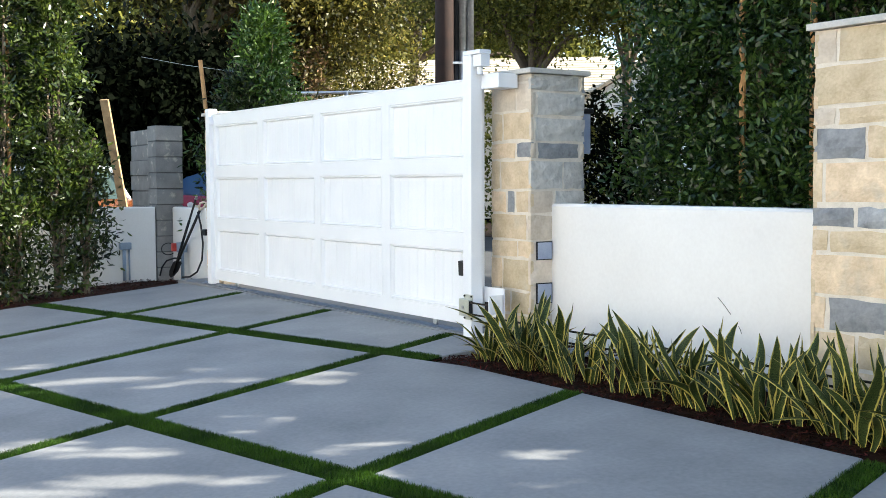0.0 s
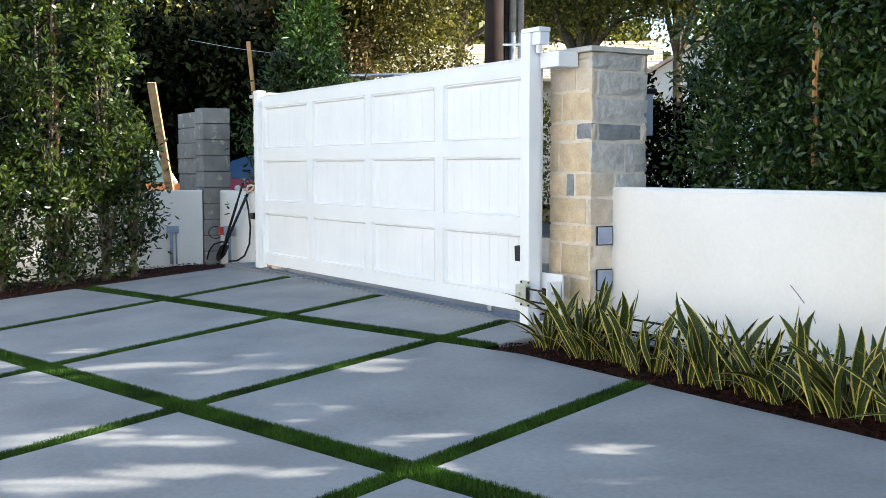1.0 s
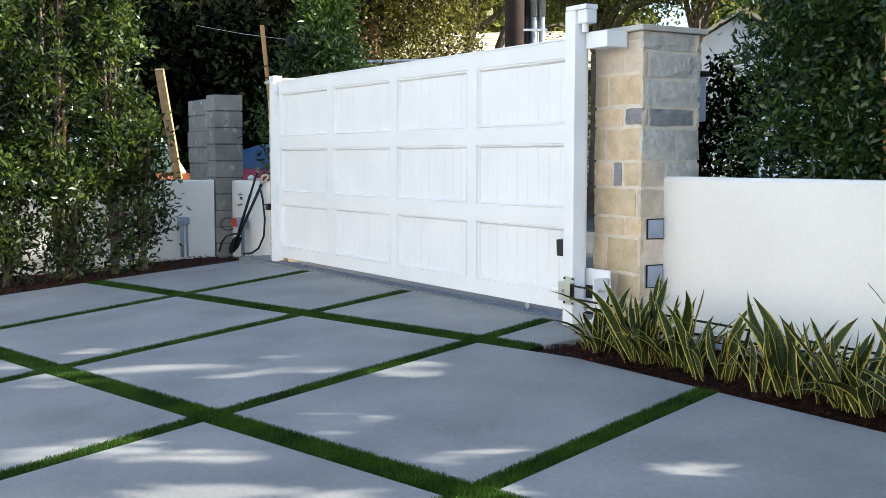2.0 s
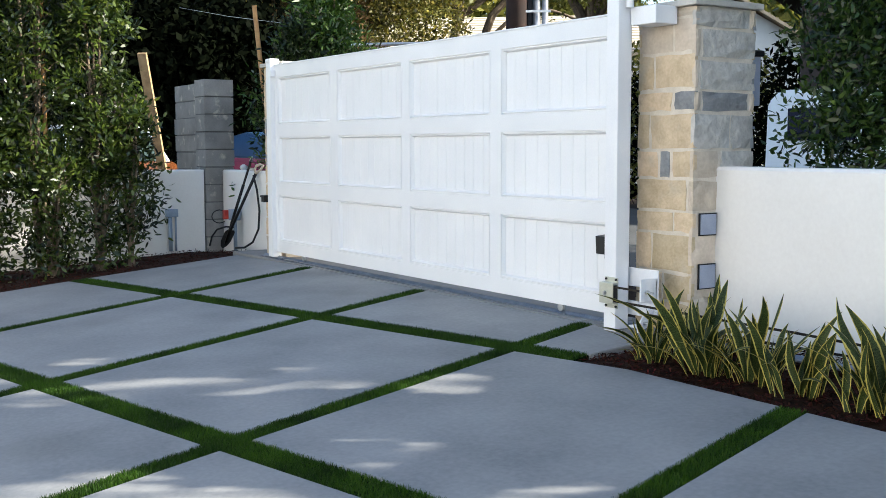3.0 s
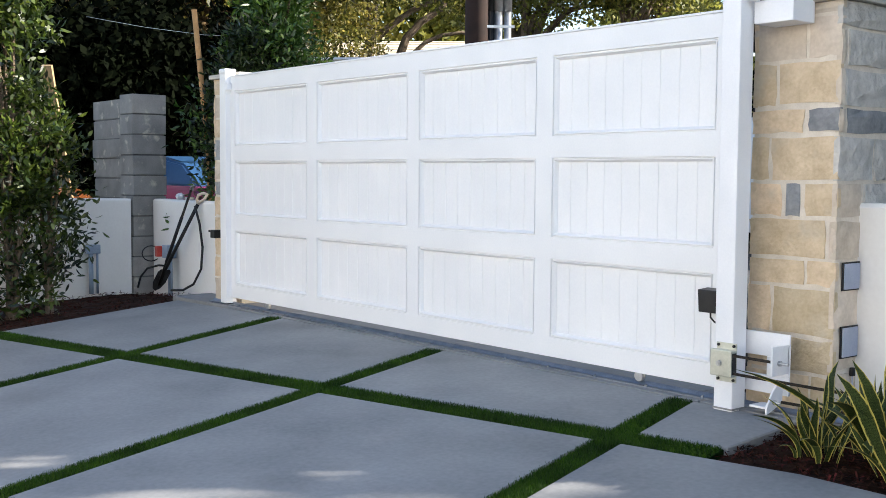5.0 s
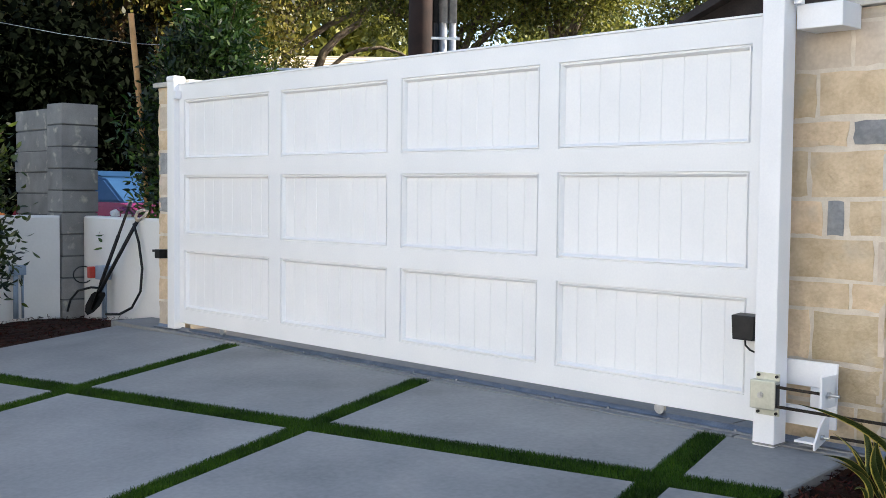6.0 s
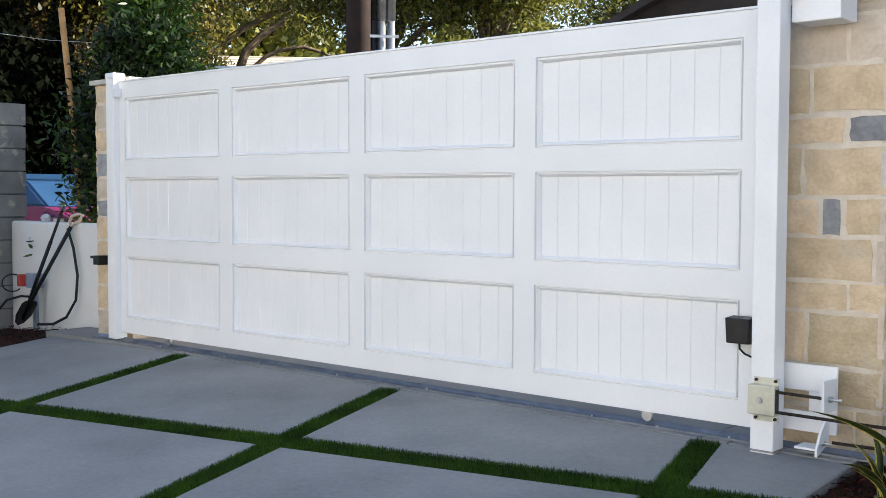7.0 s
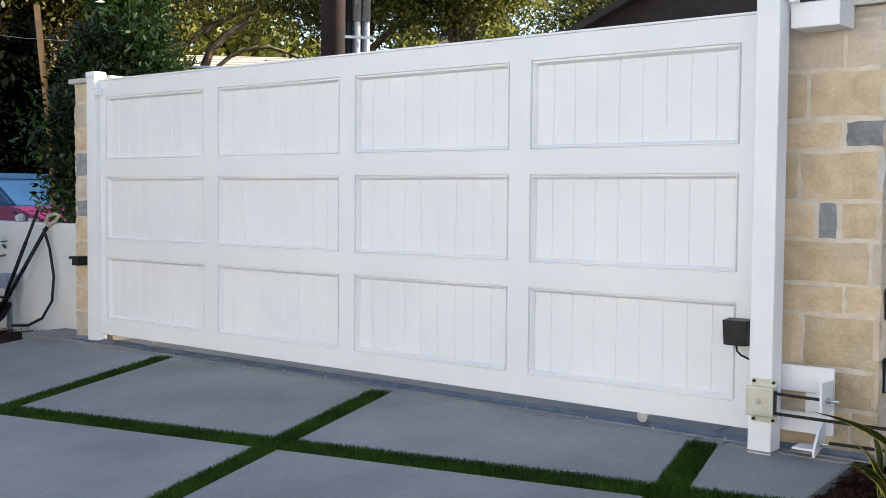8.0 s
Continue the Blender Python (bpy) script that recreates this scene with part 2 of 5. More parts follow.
# ---- lie of the land ----
def gz(x, y):
    """Height of the drive: it falls away from the gate and towards the corner bed."""
    return 0.075 * max(min(y, 0.0), -14.0) + 0.055 * max(min(x + 0.3, 0.0), -6.0)

# ---- the land, the street and the beds ----
def sheet(name, xs, ys, drop, mat, label, category, hgt=gz):
    bm = bmesh.new()
    rows = [[bm.verts.new((x, y, hgt(x, y) - drop)) for x in xs] for y in ys]
    for a, b in zip(rows, rows[1:]):
        for i in range(len(xs) - 1):
            bm.faces.new((a[i], a[i + 1], b[i + 1], b[i]))
    return tagged(finish(name, bm, mat), label, category, kind="structure")


sheet("ground", [-900, -90, -20, -6.3, -4, -2, -0.3, 2, 5, 8, 12, 20, 90, 900], [-900, -90, -14, -9, -6, -4, -2, -1, 0, 1, 3, 9, 20, 90, 900], 0.075,
      soil, "bare dark soil under and around the drive", "ground")
asphalt = material("asphalt", (0.035, 0.036, 0.038), (0.075, 0.075, 0.075), 0.8, 60, 0.9, 0.5, fine_depth=0.01)
sheet("road", [-60, -6, 0, 6, 60], [2.6, 9.5], 0.0, asphalt, "grey asphalt street beyond the gate", "road", lambda x, y: -0.05)

# the drive: large slabs parted by strips of turf, a skewed grid
U, V = Vector((1.845, 0.355)), Vector((0.54, -1.972))
O = Vector((3.15, -1.126))
UN, VN = U.normalized(), V.normalized()
HALF_ROW, HALF_CROSS = 0.086, 0.068
LEFT_A, LEFT_B = Vector((-0.86, 0.3)), Vector((-0.36, -2.1))
EDGE_N = Vector(((LEFT_B - LEFT_A).y, -(LEFT_B - LEFT_A).x)).normalized()
PLANTER_X, PLANTER_Y, APRON_Y = 5.46, -0.69, -0.085
drive = thing("driveway", "pale grey concrete slabs parted by strips of artificial turf", "driveway", kind="structure")


def in_drive(poly, upper):
    poly = clip(poly, EDGE_N.x, EDGE_N.y, EDGE_N.dot(LEFT_A)) if poly else poly
    if poly and upper:
        poly = clip(poly, 1, 0, PLANTER_X)
        poly = clip(poly, 0, 1, APRON_Y) if poly else poly
    elif poly:
        poly = clip(poly, 0, 1, PLANTER_Y)
    return poly


def cell(i0, i1, j0, j1, pad_i=0.0, pad_j=0.0):
    """The skew cell between grid lines, drawn in by the strips' half widths."""
    a, b = pad_i / abs(U.x * VN.y - U.y * VN.x), pad_j / abs(V.x * UN.y - V.y * UN.x)
    return [tuple(O + U * i + V * j) for i, j in ((i0 + a, j0 + b), (i1 - a, j0 + b), (i1 - a, j1 - b), (i0 + a, j1 - b))]


if EDGE_N.dot(Vector((3, -2)) - LEFT_A) > 0:
    EDGE_N = -EDGE_N
for j in range(-1, 4):
    for i in range(-3, 5):
        poly = in_drive(cell(i, i + 1, j, j + 1, HALF_CROSS, HALF_ROW), j < 0)
        if len(poly) > 2:
            part("slab", prism(poly, gz, 0.07), concrete, drive)
# apron that carries the track, along the gate and on into the planter's corner
for x0, x1 in ((-0.9, 0.765), (0.774, 0.906), (0.915, 2.74), (2.749, 2.881), (2.89, 4.755), (4.764, 4.9), (4.909, 5.455)):
    part("apron_slab", box(x0, x1, APRON_Y + 0.006, 0.3, -0.075, -0.002, 0.004), concrete, drive)


def turf(name, line_a, line_b, half, dense=30000):
    """A strip of turf: its backing and its blades."""
    a, b = Vector(line_a), Vector(line_b)
    d = (b - a).normalized()
    n = Vector((-d.y, d.x))
    poly = [tuple(a + n * half), tuple(b + n * half), tuple(b - n * half), tuple(a - n * half)]
    if (poly[1][0] - poly[0][0]) * (poly[2][1] - poly[1][1]) - (poly[1][1] - poly[0][1]) * (poly[2][0] - poly[1][0]) < 0:
        poly.reverse()
    strip = tagged(thing(name, "strip of bright green artificial turf between slabs", "turf"), kind="structure")
    part("backing", prism(poly, lambda x, y: gz(x, y) - 0.012, 0.05, 0.002), turf_base, strip)
    length = (b - a).length
    count = int(length * 2 * half * dense)
    s, w = RNG.uniform(0, length, count), RNG.uniform(-half, half, count)
    x, y = a.x + d.x * s + n.x * w, a.y + d.y * s + n.y * w
    z = np.array([gz(p, q) for p, q in zip(x, y)]) - 0.012
    root = np.stack([x, y, z], 1)
    lean = RNG.normal(size=(count, 3)) * (0.35, 0.35, 0)
    lean[:, 2] = 1
    tip = root + unit(lean) * RNG.uniform(0.014, 0.026, (count, 1))
    side = unit(np.cross(lean, RNG.normal(size=(count, 3)))) * RNG.uniform(0.0012, 0.0022, (count, 1))
    blades = quads("blades", np.stack([root - side, root + side, tip + side * 0.3, tip - side * 0.3], 1), turf_mat, strip)
    blades["kind"] = "stuff"
    return strip


def on_edge(p, d):
    """Where a grid line leaves the drive at its left edge."""
    k = EDGE_N.dot(LEFT_A - p) / EDGE_N.dot(d)
    return p + d * k


row0 = on_edge(O, U)
turf("turf_strip", row0 + UN * 0.02, O + U * ((PLANTER_X - O.x) / U.x), HALF_ROW)
for j in (1, 2, 3):
    p = O + V * j
    turf("turf_strip", on_edge(p, U) + UN * 0.02, p + U * 4.9, HALF_ROW, 30000 if j < 3 else 8000)
for i in range(-1, 5):
    p = O + U * i
    top = APRON_Y if i < 2 else PLANTER_Y
    k0 = (top - p.y) / V.y
    for k_a, k_b in ((k0, 0.0), (0.0, 1.0), (1.0, 2.0), (2.0, 3.0), (3.0, 4.0)):
        lo = p + V * k_a + (VN * HALF_ROW if k_a in (0.0, 1.0, 2.0, 3.0) else VN * 0)
        hi = p + V * k_b - VN * HALF_ROW
        if k_b <= k_a or (k_a == k0 and k0 > -0.1 and i < 2):
            continue
        if k_a == 0.0 and i >= 2:
            lo = p + V * max(k0, 0.0)
        if EDGE_N.dot(lo - LEFT_A) < 0 and EDGE_N.dot(hi - LEFT_A) < 0 and (k_a != k0 or i < 2):
            turf("turf_strip", lo, hi, HALF_CROSS, 30000 if k_a < 2 else 8000)


# beds of bark mulch
def mulch_bed(name, poly, label, base=0.0, count=2500, hgt=gz):
    xs, ys = [p[0] for p in poly], [p[1] for p in poly]
    bed = tagged(thing(name, label, "mulch bed"), kind="stuff")
    bm = bmesh.new()
    step = 0.06
    def inside(x, y):
        return all((q[0] - p[0]) * (y - p[1]) - (q[1] - p[1]) * (x - p[0]) >= 0 for p, q in zip(poly, poly[1:] + poly[:1]))
    made = {}
    nx, ny = int((max(xs) - min(xs)) / step) + 2, int((max(ys) - min(ys)) / step) + 2
    for i in range(nx):
        for j in range(ny):
            x, y = min(xs) + i * step, min(ys) + j * step
            z = hgt(x, y) + base + 0.018 * noise.noise((x * 2.2, y * 2.2, 3)) + 0.018 * noise.noise((x * 9, y * 9, 1))
            made[i, j] = bm.verts.new((x, y, z - (0.0 if inside(x, y) else 0.05)))
    for i in range(nx - 1):
        for j in range(ny - 1):
            if any(inside(made[a].co.x, made[a].co.y) for a in ((i, j), (i + 1, j), (i + 1, j + 1), (i, j + 1))):
                bm.faces.new((made[i, j], made[i + 1, j], made[i + 1, j + 1], made[i, j + 1]))
    loose = [v for v in bm.verts if not v.link_faces]
    bmesh.ops.delete(bm, geom=loose, context="VERTS")
    part("mulch", bm, mulch_mat, bed)
    pts = []
    while len(pts) < count:
        x, y = random.uniform(min(xs), max(xs)), random.uniform(min(ys), max(ys))
        if inside(x, y):
            pts.append((x, y, hgt(x, y) + base + 0.02 + 0.018 * noise.noise((x * 2.2, y * 2.2, 3)) + 0.018 * noise.noise((x * 9, y * 9, 1))))
    pts = np.array(pts)
    d = unit(RNG.normal(size=(count, 3)) * (1, 1, 0.35))
    s = unit(np.cross(d, RNG.normal(size=(count, 3)) * 0.4 + (0, 0, 1)))
    L, W = RNG.uniform(0.006, 0.024, (count, 1)), RNG.uniform(0.002, 0.006, (count, 1))
    chips = quads("bark_chips", np.stack([pts - d * L - s * W, pts + d * L - s * W * 0.7, pts + d * L + s * W * 0.6, pts - d * L + s * W], 1), mulch_mat, bed)
    chips["kind"] = "stuff"
    return bed


mulch_bed("planter_bed", [(5.47, -0.686), (10.4, -0.686), (10.4, 0.33), (5.47, 0.33)], "planter bed of dark red-brown bark mulch along the wall", -0.035, 12000)
mulch_bed("corner_bed", [(-4.2, -4.2), (0.1, -4.2), (-0.42, -2.0), (-0.88, 0.34), (-2.34, 0.4), (-2.42, 0.19)], "corner bed of dark bark mulch under the hedge", -0.025, 6500)


# ---- garden walls ----
def wall_run(name, a, b, thick, low, top, label, lip=0.0):
    """A straight stuccoed wall whose face runs from a to b; its body lies to the left of that way."""
    a, b = Vector(a), Vector(b)
    d = (b - a).normalized()
    n = Vector((-d.y, d.x))
    bm = bmesh.new()
    steps = max(2, int((b - a).length / 0.25))
    prev = None
    for k in range(steps + 1):
        p = a + (b - a) * k / steps
        wob = 0.004 * noise.noise((p.x * 2, p.y * 2, 0))
        q = p + n * thick
        ring = [bm.verts.new(c) for c in ((p.x, p.y, low), (p.x + n.x * wob, p.y + n.y * wob, top - 0.018), (p.x + n.x * 0.018, p.y + n.y * 0.018, top + wob),
                                          (q.x - n.x * 0.018, q.y - n.y * 0.018, top + wob), (q.x, q.y, top - 0.018), (q.x, q.y, low))]
        if prev:
            for i in range(5):
                bm.faces.new((prev[i], prev[i + 1], ring[i + 1], ring[i]))
        else:
            bm.faces.new(ring)
        prev = ring
    bm.faces.new(prev[::-1])
    return tagged(finish(name, bm, stucco), label, "wall", kind="structure")


wall_run("wall_north", (5.485, 0.32), (7.885, 0.32), 0.2, -0.12, 0.968, "low white stucco garden wall behind the planter")
wall_run("wall_north_east", (8.33, 0.32), (16.0, 0.32), 0.2, -0.12, 0.968, "low white stucco garden wall behind the planter")
wall_run("wall_north_west", (-2.36, 0.41), (-0.44, 0.33), 0.16, -0.3, 0.825, "low white stucco wall between gate and corner pillar")
# unseen wall added behind the camera to bounce sunlight onto the gate
wall_run("wall_south", (22.0, -12.0), (-8.0, -12.0), 0.3, -1.2, 5.2, "plain pale wall added out of view, closes the drive and bounces sun onto the gate")
wall_run("wall_west", (-4.28, -4.4), (-2.405, 0.19), 0.2, -0.7, 0.825, "low white stucco side wall in shade behind the hedge")


# ---- stone columns and block pillar ----
def stone_piece(w, h, depth, seed, rough):
    """A dressed stone in the plane x-z, face towards -y, with a slightly uneven outline and face."""
    r = random.Random(seed)
    bm = bmesh.new()
    n = 4
    grid = []
    for j in range(n):
        row = []
        for i in range(n):
            u, v = i / (n - 1), j / (n - 1)
            edge = i in (0, n - 1) or j in (0, n - 1)
            dx, dz = (r.uniform(-1, 1) * min(0.0065, w * 0.05) for _ in range(2))
            y = -depth * (0.55 if edge else 1.0) - r.uniform(0, rough)
            row.append(bm.verts.new(((u - 0.5) * w + dx, y, (v - 0.5) * h + dz)))
        grid.append(row)
    for j in range(n - 1):
        for i in range(n - 1):
            bm.faces.new((grid[j][i], grid[j][i + 1], grid[j + 1][i + 1], grid[j + 1][i]))
    rim = grid[0] + [g[-1] for g in grid[1:]] + grid[-1][-2::-1] + [g[0] for g in grid[-2:0:-1]]
    back = [bm.verts.new((v.co.x, 0.012, v.co.z)) for v in rim]
    for k in range(len(rim)):
        bm.faces.new((rim[k], back[k], back[(k + 1) % len(rim)], rim[(k + 1) % len(rim)]))
    return bm


STONES = {"c": cream_stone, "w": pale_stone, "g": grey_stone, "r": rough_stone}


def face_stones(col, origin, along, width, rows, seed, rough):
    """Lays rows of stones on one face; each row is (low, high, [(from, to, kind), ...]) with shares of the width."""
    turn = math.degrees(math.atan2(along.y, along.x))
    for k, (z0, z1, cuts) in enumerate(rows):
        for m, (f0, f1, kind) in enumerate(cuts):
            gap = 0.0105
            a, b = f0 * width + (gap if f0 > 0 else 0.0), f1 * width - (gap if f1 < 1 else 0.0)
            p = Vector((origin.x, origin.y, 0)) + Vector((along.x, along.y, 0)) * (a + b) / 2
            ob = part("stone", stone_piece(b - a, z1 - z0 - 0.006, 0.016, seed * 97 + k * 13 + m, rough if kind != "r" else rough * 1.5), STONES[kind], col)
            ob.matrix_basis = pose(p.x, p.y, (z0 + z1) / 2, 0, 0, turn)


def stone_column(name, x0, x1, y0, y1, top, front, right, label, seed):
    col = thing(name, label, "stone column", ((x0 + x1) / 2, (y0 + y1) / 2, 0))
    base = col.location.copy()
    def local(v):
        return Vector(v) - Vector((base.x, base.y))
    hx, hy = (x1 - x0) / 2, (y1 - y0) / 2
    part("mortar_core", box(-hx + 0.004, hx - 0.004, -hy + 0.004, hy - 0.004, -0.12, top - 0.002, 0.006), mortar, col)
    face_stones(col, Vector((-hx, -hy + 0.012)), Vector((1, 0)), 2 * hx, front, seed, 0.006)
    face_stones(col, Vector((hx - 0.012, -hy)), Vector((0, 1)), 2 * hy, right, seed + 1, 0.008)
    plain = [(z0, z1, [(0, 0.55, "c"), (0.55, 1, "c")] if i % 2 else [(0, 0.3, "g"), (0.3, 1, "c")]) for i, (z0, z1, _) in enumerate(right)]
    face_stones(col, Vector((-hx + 0.012, hy)), Vector((0, -1)), 2 * hy, plain, seed + 2, 0.008)
    face_stones(col, Vector((hx, hy - 0.012)), Vector((-1, 0)), 2 * hx, plain, seed + 3, 0.008)
    cap = box(-hx - 0.035, hx + 0.035, -hy - 0.035, hy + 0.035, top, top + 0.036, 0.006)
    part("cap", cap, cap_stone, col, "flat grey stone cap")
    return col


near_front = [(1.832, 1.884, [(0, 1, "w")]), (1.635, 1.82, [(0, 0.62, "w"), (0.62, 1, "w")]), (1.425, 1.62, [(0, 0.29, "c"), (0.29, 1, "c")]),
              (1.295, 1.405, [(0, 0.62, "c"), (0.64, 1, "g")]), (1.075, 1.278, [(0, 0.22, "c"), (0.22, 1, "c")]),
              (0.905, 1.06, [(0, 0.38, "c"), (0.4, 0.6, "g"), (0.62, 1, "c")]), (0.715, 0.89, [(0, 0.9, "c"), (0.9, 1, "w")]),
              (0.588, 0.70, [(0, 0.67, "c"), (0.67, 1, "c")]), (0.352, 0.573, [(0, 0.28, "c"), (0.28, 1, "c")]),
              (0.182, 0.338, [(0, 0.5, "c"), (0.5, 1, "c")]), (-0.03, 0.168, [(0, 0.75, "c"), (0.75, 1, "c")])]
near_right = [(1.77, 1.884, [(0, 0.9, "r"), (0.9, 1, "w")]), (1.595, 1.755, [(0, 0.1, "w"), (0.1, 1, "r")]), (1.415, 1.58, [(0, 0.07, "w"), (0.07, 1, "r")]),
              (1.29, 1.40, [(0, 0.12, "w"), (0.12, 0.9, "g"), (0.9, 1, "w")]), (1.075, 1.275, [(0, 0.6, "r"), (0.6, 1, "r")]),
              (0.905, 1.06, [(0, 0.42, "w"), (0.42, 1, "r")]), (0.715, 0.89, [(0, 0.42, "w"), (0.42, 1, "c")]), (0.40, 0.70, [(0, 0.42, "w"), (0.42, 1, "c")]),
              (0.2, 0.385, [(0, 0.42, "w"), (0.42, 1, "c")]), (-0.03, 0.185, [(0, 0.42, "w"), (0.42, 1, "c")])]
stone_column("gate_column", 5.03, 5.49, 0.13, 0.62, 1.886, near_front, near_right, "square column of cream limestone with blue-grey accents, flat cap", 11)
side_front = [(1.73, 1.90, [(0, 0.3, "w"), (0.3, 1, "c")]), (1.515, 1.715, [(0, 1, "c")]), (1.41, 1.50, [(0, 0.3, "w"), (0.3, 1, "c")]), (1.235, 1.395, [(0, 0.68, "g"), (0.68, 1, "c")]),
              (1.01, 1.22, [(0, 0.14, "c"), (0.14, 1, "c")]), (0.885, 0.99, [(0, 0.55, "g"), (0.57, 1, "g")]), (0.755, 0.868, [(0, 0.22, "c"), (0.22, 1, "c")]),
              (0.535, 0.74, [(0, 1, "c")]), (0.35, 0.52, [(0, 0.2, "c"), (0.22, 1, "g")]), (0.16, 0.335, [(0, 0.6, "c"), (0.6, 1, "c")]), (-0.08, 0.145, [(0, 1, "c")])]
stone_column("wall_column", 7.875, 8.34, 0.13, 0.62, 1.905, side_front, near_right, "cream limestone column with blue-grey stones, ending the garden wall", 41)
far_front = [(1.75, 1.884, [(0, 0.45, "c"), (0.47, 1, "g")]), (1.56, 1.735, [(0, 1, "w")]), (1.39, 1.545, [(0, 0.5, "c"), (0.5, 1, "g")]), (1.2, 1.375, [(0, 1, "g")]),
             (1.035, 1.185, [(0, 0.7, "w"), (0.7, 1, "c")]), (0.9, 1.02, [(0, 1, "g")]), (0.73, 0.885, [(0, 0.6, "c"), (0.6, 1, "c")]), (0.55, 0.715, [(0, 1, "c")]),
             (0.38, 0.535, [(0, 0.7, "c"), (0.7, 1, "c")]), (0.2, 0.365, [(0, 1, "c")]), (0.0, 0.185, [(0, 0.4, "w"), (0.4, 1, "c")])]
stone_column("gate_column", -0.45, 0.02, 0.11, 0.58, 1.886, far_front, near_right, "square column of cream and grey stone behind the gate's closing post", 71)

# corner pillar of bare concrete blocks
pillar = thing("block_pillar", "unfinished corner pillar of grey concrete blocks with cement smears", "block pillar", (-2.4, 0.21, 0))
bm = box(-0.315, -0.015, 0.015, 0.345, -0.3, 1.86)
box(-1.09, -0.31, 0.055, 0.33, -0.3, 1.825, bm=bm)
part("mortar_core", bm, joint_dark, pillar)
rough = random.Random(31)
for k in range(11):
    z0 = -0.39 + 0.2055 * k
    for x0, x1, y0, y1, dz in ((-0.315, 0.0, 0.0, 0.36, 0.012), (-1.11, -0.323, 0.04, 0.34, -0.02)):
        block = part("block", box(x0, x1, y0, y1, z0 + 0.006, z0 + 0.1985, 0.005), block_grey, pillar)
        block.matrix_basis = pose(rough.uniform(-0.006, 0.006), rough.uniform(-0.006, 0.006), dz, 0, rough.uniform(-0.5, 0.5), rough.uniform(-0.6, 0.6))

# ---- the gate ----
gate = thing("sliding_gate", "white painted sliding gate with twelve grooved board panels", "gate", (0, 0, 0))
COLS = [(0.113, 1.212), (1.348, 2.445), (2.568, 3.66), (3.79, 4.912)]
ROWS_Z = [(1.308, 1.757), (0.742, 1.188), (0.174, 0.62)]
STILES = [(0.042, 0.113), (1.212, 1.348), (2.445, 2.568), (3.66, 3.79), (4.912, 5.052)]
RAILS = [(1.757, 1.872), (1.188, 1.308), (0.62, 0.742), (0.062, 0.174)]
for x0, x1 in STILES:
    part("stile", box(x0, x1, 0.0, 0.046, 0.062, 1.872), white_paint, gate)
for x0, x1 in COLS:
    for z0, z1 in RAILS:
        part("rail", box(x0, x1, 0.0, 0.046, z0, z1), white_paint, gate)
part("top_cap", box(0.03, 5.055, -0.006, 0.052, 1.873, 1.885, 0.003), white_paint, gate)


def moulding(w, h):
    """A mitred trim that runs round a panel, parted from the frame by a fine groove and stepping back to the boards."""
    bm = bmesh.new()
    profile = [(0.0, 0.0), (0.003, 0.013), (0.0075, 0.013), (0.0105, 0.002), (0.015, 0.002), (0.019, 0.008), (0.0265, 0.022), (0.0275, 0.028)]
    rings = [[bm.verts.new((sx * (w / 2 - i), y, sz * (h / 2 - i))) for sx, sz in ((-1, -1), (1, -1), (1, 1), (-1, 1))] for i, y in profile]
    for r, s in zip(rings, rings[1:]):
        for k in range(4):
            bm.faces.new((r[k], r[(k + 1) % 4], s[(k + 1) % 4], s[k]))
    return bm


def groove_board(w, h):
    bm = bmesh.new()
    c = 0.0036
    outline = [(-w / 2, 0.0305), (-w / 2, 0.026 + c), (-w / 2 + c, 0.026), (w / 2 - c, 0.026), (w / 2, 0.026 + c), (w / 2, 0.0305)]
    lo, hi = ([bm.verts.new((x, y, z)) for x, y in outline] for z in (-h / 2, h / 2))
    for k in range(6):
        bm.faces.new((lo[k], lo[(k + 1) % 6], hi[(k + 1) % 6], hi[k]))
    bm.faces.new(lo[::-1])
    bm.faces.new(hi)
    return bm


for x0, x1 in COLS:
    w, n = x1 - x0, 9
    board_mesh = trim_mesh = None
    for z0, z1 in ROWS_Z:
        panel = part("panel", box(x0, x1, 0.031, 0.04, z0, z1), white_paint, gate)
        if trim_mesh is None:
            trim_mesh = part("moulding", moulding(w, z1 - z0), white_paint, panel)
            trim_mesh.location = ((x0 + x1) / 2, 0, (z0 + z1) / 2)
            trim_mesh = trim_mesh.data
        else:
            share("moulding", trim_mesh, panel, pose((x0 + x1) / 2, 0, (z0 + z1) / 2))
        bw = w / n
        for k in range(n):
            m = pose(x0 + bw * (k + 0.5), 0, (z0 + z1) / 2)
            if board_mesh is None:
                first = part("board", groove_board(bw, 0.446), white_paint, panel)
                first.matrix_basis, board_mesh = m, first.data
            else:
                share("board", board_mesh, panel, m)
# closing post of the gate with its rounded cap
end_post = part("end_post", box(-0.062, 0.04, -0.045, 0.05, 0.012, 1.905, 0.008), white_paint, gate)
bm = box(-0.068, 0.046, -0.051, 0.056, 1.895, 1.942, 0.016)
part("post_cap", bm, white_paint, end_post, "square white cap with eased edges")
part("latch_plate", box(0.03, 0.075, -0.052, -0.004, 1.765, 1.825, 0.004), white_steel, gate)
for x in (0.62, 4.45):
    wheel = bmesh.new()
    bmesh.ops.create_cone(wheel, cap_ends=True, segments=24, radius1=0.028, radius2=0.028, depth=0.02)
    bmesh.ops.rotate(wheel, matrix=Matrix.Rotation(math.pi / 2, 3, "X"), verts=wheel.verts)
    bmesh.ops.translate(wheel, vec=(x, 0.012, 0.046), verts=wheel.verts)
    part("wheel", wheel, steel, gate, "galvanised track wheel")

